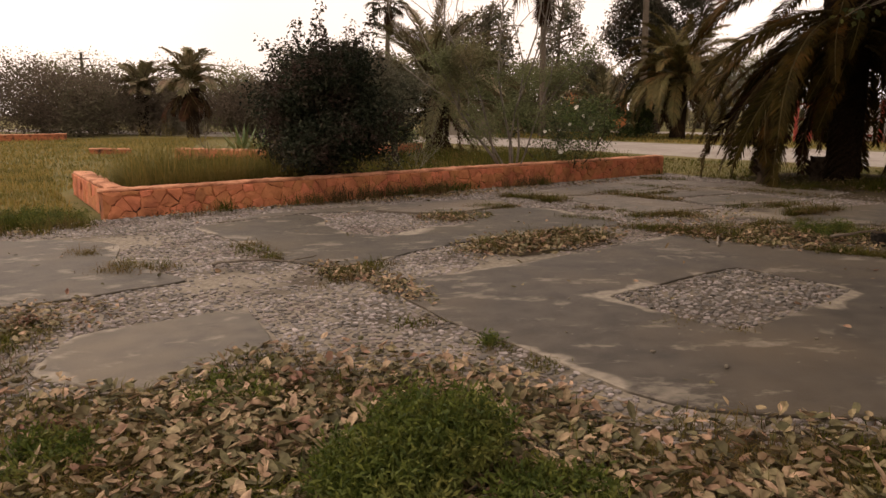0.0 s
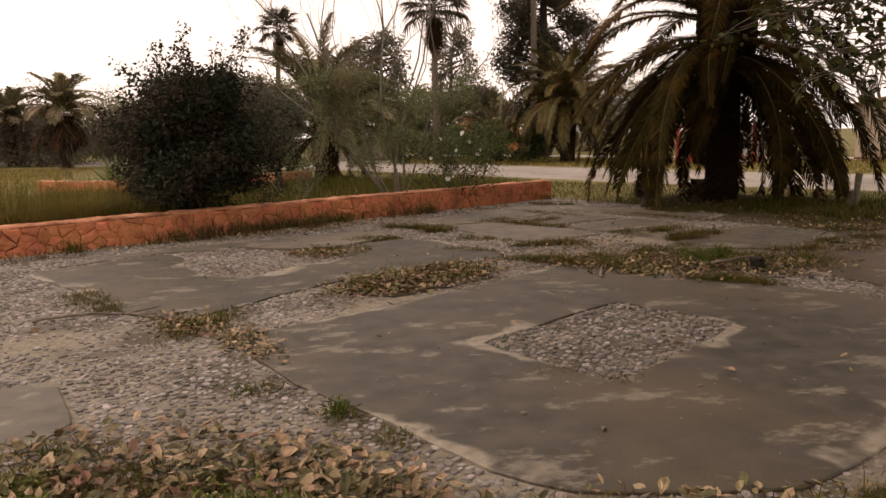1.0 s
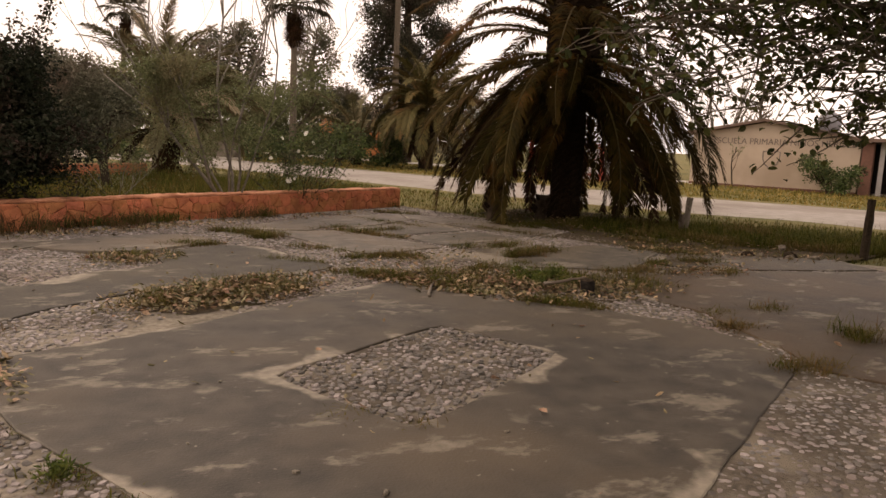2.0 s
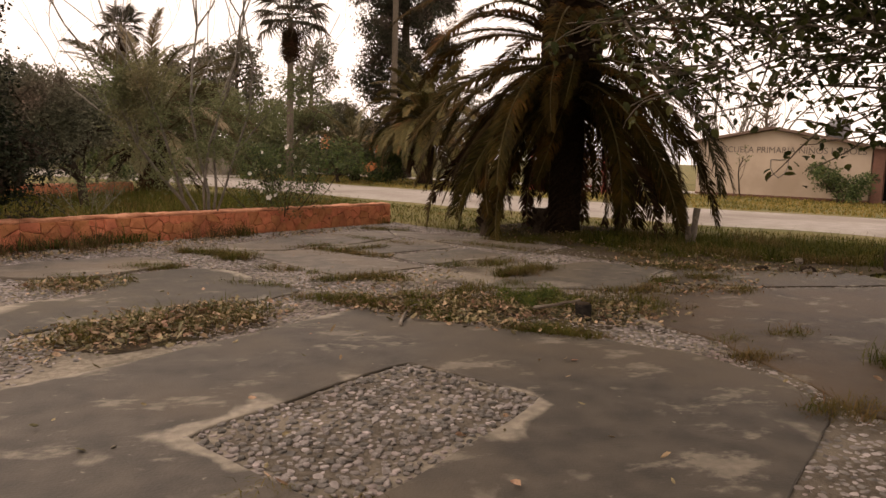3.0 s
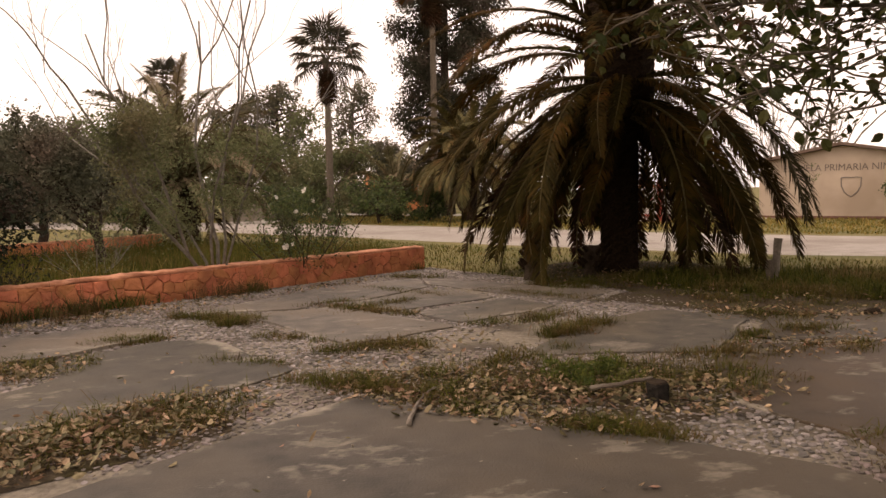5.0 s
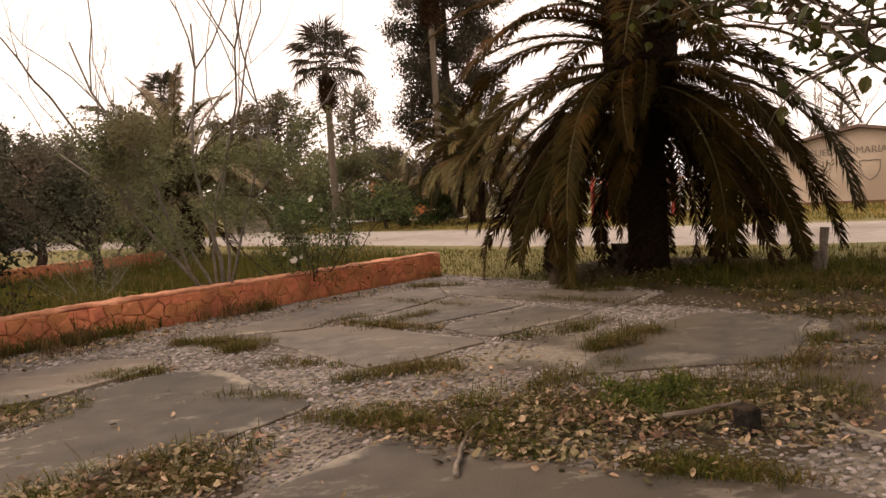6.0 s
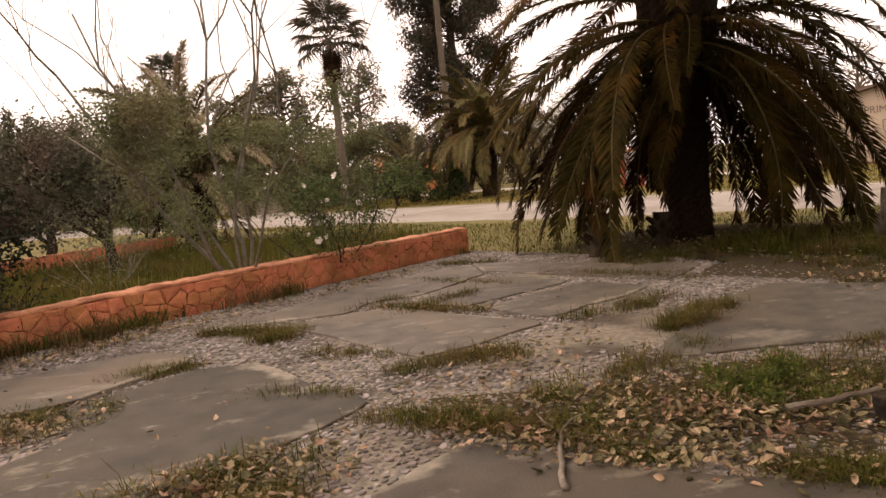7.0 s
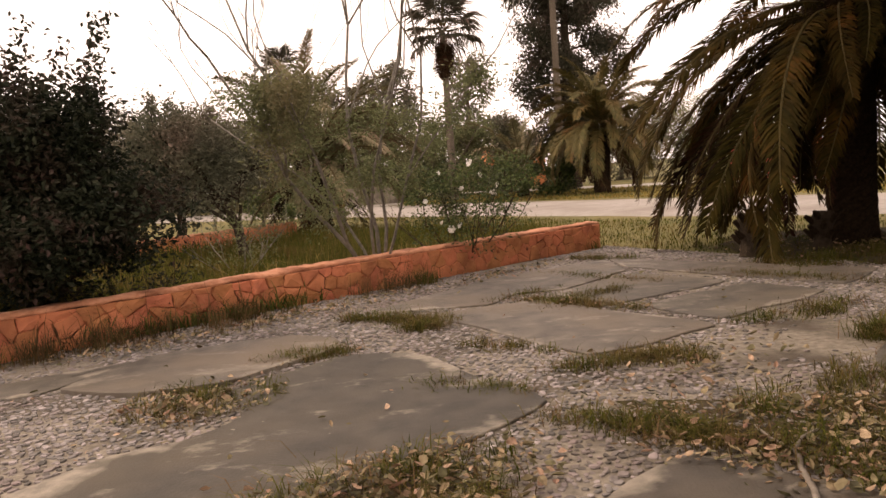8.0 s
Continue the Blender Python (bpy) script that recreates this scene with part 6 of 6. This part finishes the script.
def joint_tufts():
    groups, straw = [], []
    for x, y, rx, ry, deg, n, h in TUFTS:
        n = int(n * 1.25)
        c = in_ellipse(n, x, y, rx, ry, deg, 0.6)
        c = c[~in_poly(c, SLABS[4])]
        P = np.repeat(c, 26, 0) + RNG.normal(size=(len(c) * 26, 2)) * 0.055
        groups.append((spots3(P, -0.015), h * 0.68, 0.0055, 1.3))
        c = in_ellipse(n, x, y, rx * 1.12, ry * 1.2, deg, 0.6)
        c = c[~in_poly(c, SLABS[4])]
        P = np.repeat(c, 16, 0) + RNG.normal(size=(len(c) * 16, 2)) * 0.07
        straw.append((spots3(P, -0.015), h * 0.6, 0.005, 1.6))
    # along the foot of the orange wall
    t = RNG.uniform(0, 1, 52) ** 1.1
    c = np.stack([-4.6 + 9.4 * t, 10.0 + 6.7 * t], 1) + RNG.normal(size=(52, 2)) * 0.08 + np.array([0.06, -0.10])
    keep = np.array([noise.noise((p[0] * 2.3, p[1] * 2.3, 2)) > 0.14 for p in c])
    c = c[keep]
    groups.append((spots3(np.repeat(c, 60, 0) + RNG.normal(size=(len(c) * 60, 2)) * 0.075, -0.01), 0.24, 0.0065, 0.9))
    c = in_ellipse(46, -5.6, 9.2, 1.1, 0.8, 20)
    groups.append((spots3(np.repeat(c, 60, 0) + RNG.normal(size=(len(c) * 60, 2)) * 0.09, -0.03), 0.2, 0.009, 0.6))
    scatter("joint_grass", groups, M_GRASS, "weedy grass tufts growing in the paving joints")
    t = np.concatenate([RNG.normal(m, 0.02, 9) for m in (0.30, 0.36, 0.46, 0.62)])
    c = np.stack([-4.6 + 9.4 * t, 10.0 + 6.7 * t], 1) + RNG.normal(size=(36, 2)) * 0.06 + np.array([0.10, -0.16])
    straw.append((spots3(np.repeat(c, 34, 0) + RNG.normal(size=(36 * 34, 2)) * 0.07, -0.01), 0.32, 0.006, 0.9))
    c = in_ellipse(36, -1.0, 12.2, 4.5, 0.5, 35)
    straw.append((spots3(np.repeat(c, 14, 0) + RNG.normal(size=(len(c) * 14, 2)) * 0.08, -0.015), 0.2, 0.005, 1.0))
    scatter("joint_straw", straw, M_STRAW, "dead brown grass in the paving joints")


joint_tufts()

# dry leaves: x, y, half length, half width, direction, count, height of the heap
LITTER = [(-0.85, 3.25, 1.6, 1.15, -6, 2000, 0.035), (-0.2, 3.3, 0.9, 0.8, 0, 800, 0.03), (1.4, 2.7, 1.7, 0.7, -4, 1300, 0.035), (0.25, 3.75, 0.7, 0.2, -42, 110, 0.02), (-2.75, 5.0, 0.5, 0.55, 0, 320, 0.03), (-0.35, 6.05, 0.55, 0.16, -60, 200, 0.025), (-0.9, 6.6, 0.45, 0.2, -55, 150, 0.025),
          (1.05, 7.95, 1.05, 0.46, 36, 760, 0.06), (3.9, 8.2, 1.3, 0.60, -22, 1000, 0.035), (5.0, 8.0, 0.6, 0.4, -20, 150, 0.03), (0.1, 9.95, 0.5, 0.4, 20, 150, 0.02), (0.2, 12.7, 1.8, 0.3, 36, 330, 0.02), (2.8, 14.5, 1.5, 0.2, 38, 110, 0.02), (7.8, 14.4, 1.9, 1.4, 0, 330, 0.03), (9.2, 11.6, 2.0, 1.0, -20, 330, 0.03), (7.3, 10.6, 0.7, 0.5, -40, 90, 0.02), (3.3, 7.9, 0.9, 0.2, -40, 110, 0.02),
          (6.6, 8.9, 1.0, 0.4, 15, 120, 0.02), (8.0, 10.0, 1.5, 0.5, -15, 190, 0.03), (3.3, 9.7, 0.9, 0.4, 30, 80, 0.02), (-5.4, 8.9, 1.1, 0.7, 15, 200, 0.03), (3.2, 12.1, 0.7, 0.15, -48, 40, 0.02), (2.4, 1.8, 2.0, 0.8, 0, 200, 0.03),
          (-2.2, 1.9, 1.2, 0.8, 0, 300, 0.04), (0.0, 10.0, 5.0, 4.5, 20, 110, 0.012), (3.0, 5.5, 2.6, 1.6, 20, 12, 0.024), (-2.8, 10.9, 1.6, 0.2, 32, 110, 0.02)]


def litter():
    """Curled dry leaves of eight corners each, scattered in heaps and singly."""
    tV = np.array([(0, 0, 0), (0.30, 0.25, 0.06), (0.33, 0, -0.02), (0.30, -0.25, 0.06), (0.66, 0.22, 0.06), (0.7, 0, -0.02), (0.66, -0.22, 0.06), (1.0, 0, 0.03)])
    tF = [(0, 2, 1), (0, 3, 2), (1, 2, 5, 4), (2, 3, 6, 5), (4, 5, 7), (5, 6, 7)]
    Vs, n = [], 0
    for x, y, rx, ry, deg, count, heap in LITTER:
        count = int(count * (1.9 if y < 4.5 else 2.1))
        P = in_ellipse(count, x, y, rx * 1.15, ry * 1.15, deg, 0.85) + RNG.normal(size=(count, 2)) * 0.05
        bare = in_poly(P, SLABS[4]) & (RNG.uniform(0, 1, count) < 0.94)
        P[bare] = np.array([x, y]) + (P[bare] - np.array([x, y])) * 0.35
        bare = in_poly(P, SLABS[4])
        P[bare] += np.array([0.9, -1.1])
        s = ((0.032 if y < 4.5 else 0.028) + (0.058 if y < 4.5 else 0.044) * RNG.uniform(0, 1, count) ** 1.6)[:, None]
        a = RNG.uniform(0, 6.283, count)
        curl = RNG.uniform(-0.6, 1.6, (count, 1))
        X = tV[None, :, 0] * s
        Y = tV[None, :, 1] * s * RNG.uniform(0.75, 1.15, (count, 1))
        Z = tV[None, :, 2] * s * curl * 2.0 + (tV[None, :, 0] - 0.5) ** 2 * s * RNG.uniform(-0.35, 0.5, (count, 1))
        tilt, roll = RNG.normal(0, 0.30, (count, 1)), RNG.normal(0, 0.42, (count, 1))
        Z = Z + (X - s / 2) * tilt + Y * roll
        Z = Z - Z.min(1, keepdims=True) + RNG.uniform(0.0, 0.008 + heap, (count, 1)) + 0.006
        c, sn = np.cos(a)[:, None], np.sin(a)[:, None]
        Vs.append(np.stack([X * c - Y * sn + P[:, :1], X * sn + Y * c + P[:, 1:2], Z], -1).reshape(-1, 3))
        n += count
    off = (np.arange(n) * 8)[:, None]
    F = []
    for f in tF:
        F += (off + np.array(f)[None, :]).tolist()
    tagged(new("leaf_litter", mesh_of("leaf_litter", np.concatenate(Vs), F, [M_LITTER])), "dry tan fallen leaves heaped on the paving", "leaves", kind="stuff")


litter()


def weed_clump(at, w, h, n, label, seed):
    """A feathery weed: thin stems with many small leaflets."""
    rng = random.Random(seed)
    p = thing("weed_clump", label, "weed", "green weeds", at=at)
    chunks, pts = [], []
    for i in range(n):
        a, r = rng.uniform(0, 6.283), w * math.sqrt(rng.uniform(0, 1))
        b = np.array([math.cos(a) * r * 0.6, math.sin(a) * r * 0.6, -0.01])
        e = np.array([math.cos(a) * r * 1.2, math.sin(a) * r * 1.2, h * rng.uniform(0.45, 1.1) * (1 - 0.35 * (r / w) ** 2)])
        L = limb_path(b, e, 0.03, 6, rng)
        chunks.append(tube(L, np.linspace(0.003, 0.0015, 6), 3))
        for k in range(1, 6):
            pts.append(L[k] + RNG.normal(size=(16, 3)) * 0.026)
    V, F = join(chunks)
    piece("stem", mesh_of("stem", V, F, [M_WEED]), p)
    V, F = leaf_quads(np.concatenate(pts), 0.040, lean=-0.7, slim=0.26)
    tagged(piece("foliage", mesh_of("foliage", V, F, [M_WEED]), p), kind="stuff")


weed_clump((0.08, 3.0, 0.0), 0.25, 0.29, 190, "feathery bright green weed clump in dry leaves", 1)
weed_clump((-0.12, 2.72, 0.0), 0.24, 0.22, 120, "feathery bright green weed clump in dry leaves", 2)
weed_clump((0.5, 2.68, 0.0), 0.22, 0.10, 50, "low green weed in dry leaves", 3)
weed_clump((-1.55, 3.0, 0.0), 0.22, 0.08, 22, "low green weed in dry leaves", 4)
weed_clump((-0.95, 3.7, 0.0), 0.20, 0.07, 16, "low green weed in dry leaves", 5)
weed_clump((4.35, 8.4, 0.0), 0.34, 0.13, 30, "green weed growing round the stump", 6)
weed_clump((0.36, 4.55, 0.0), 0.04, 0.03, 3, "tiny green weed at the slab edge", 7)
weed_clump((-5.2, 9.6, 0.0), 0.5, 0.2, 80, "broad green weeds beside the wall corner", 8)


def pebbles():
    for i, (x, y, s) in enumerate([(1.29, 4.36, 0.022), (1.62, 4.1, 0.03), (0.85, 4.75, 0.018), (2.35, 4.6, 0.018), (1.0, 5.6, 0.015), (2.5, 7.45, 0.015)]):
        V, F = COBBLES[i]
        ob = new("pebble", mesh_of("pebble", V, F, [M_MORTAR]))
        ob.matrix_basis = Matrix.LocRotScale((x, y, 0.014 + s * 0.25), Euler((0.2, 0.1, i)), (s, s * 0.7, s * 0.9))
        tagged(ob, "small pale stone lying on the concrete", "stone", "loose stones")


pebbles()

# cobbles last
lay_cobbles()
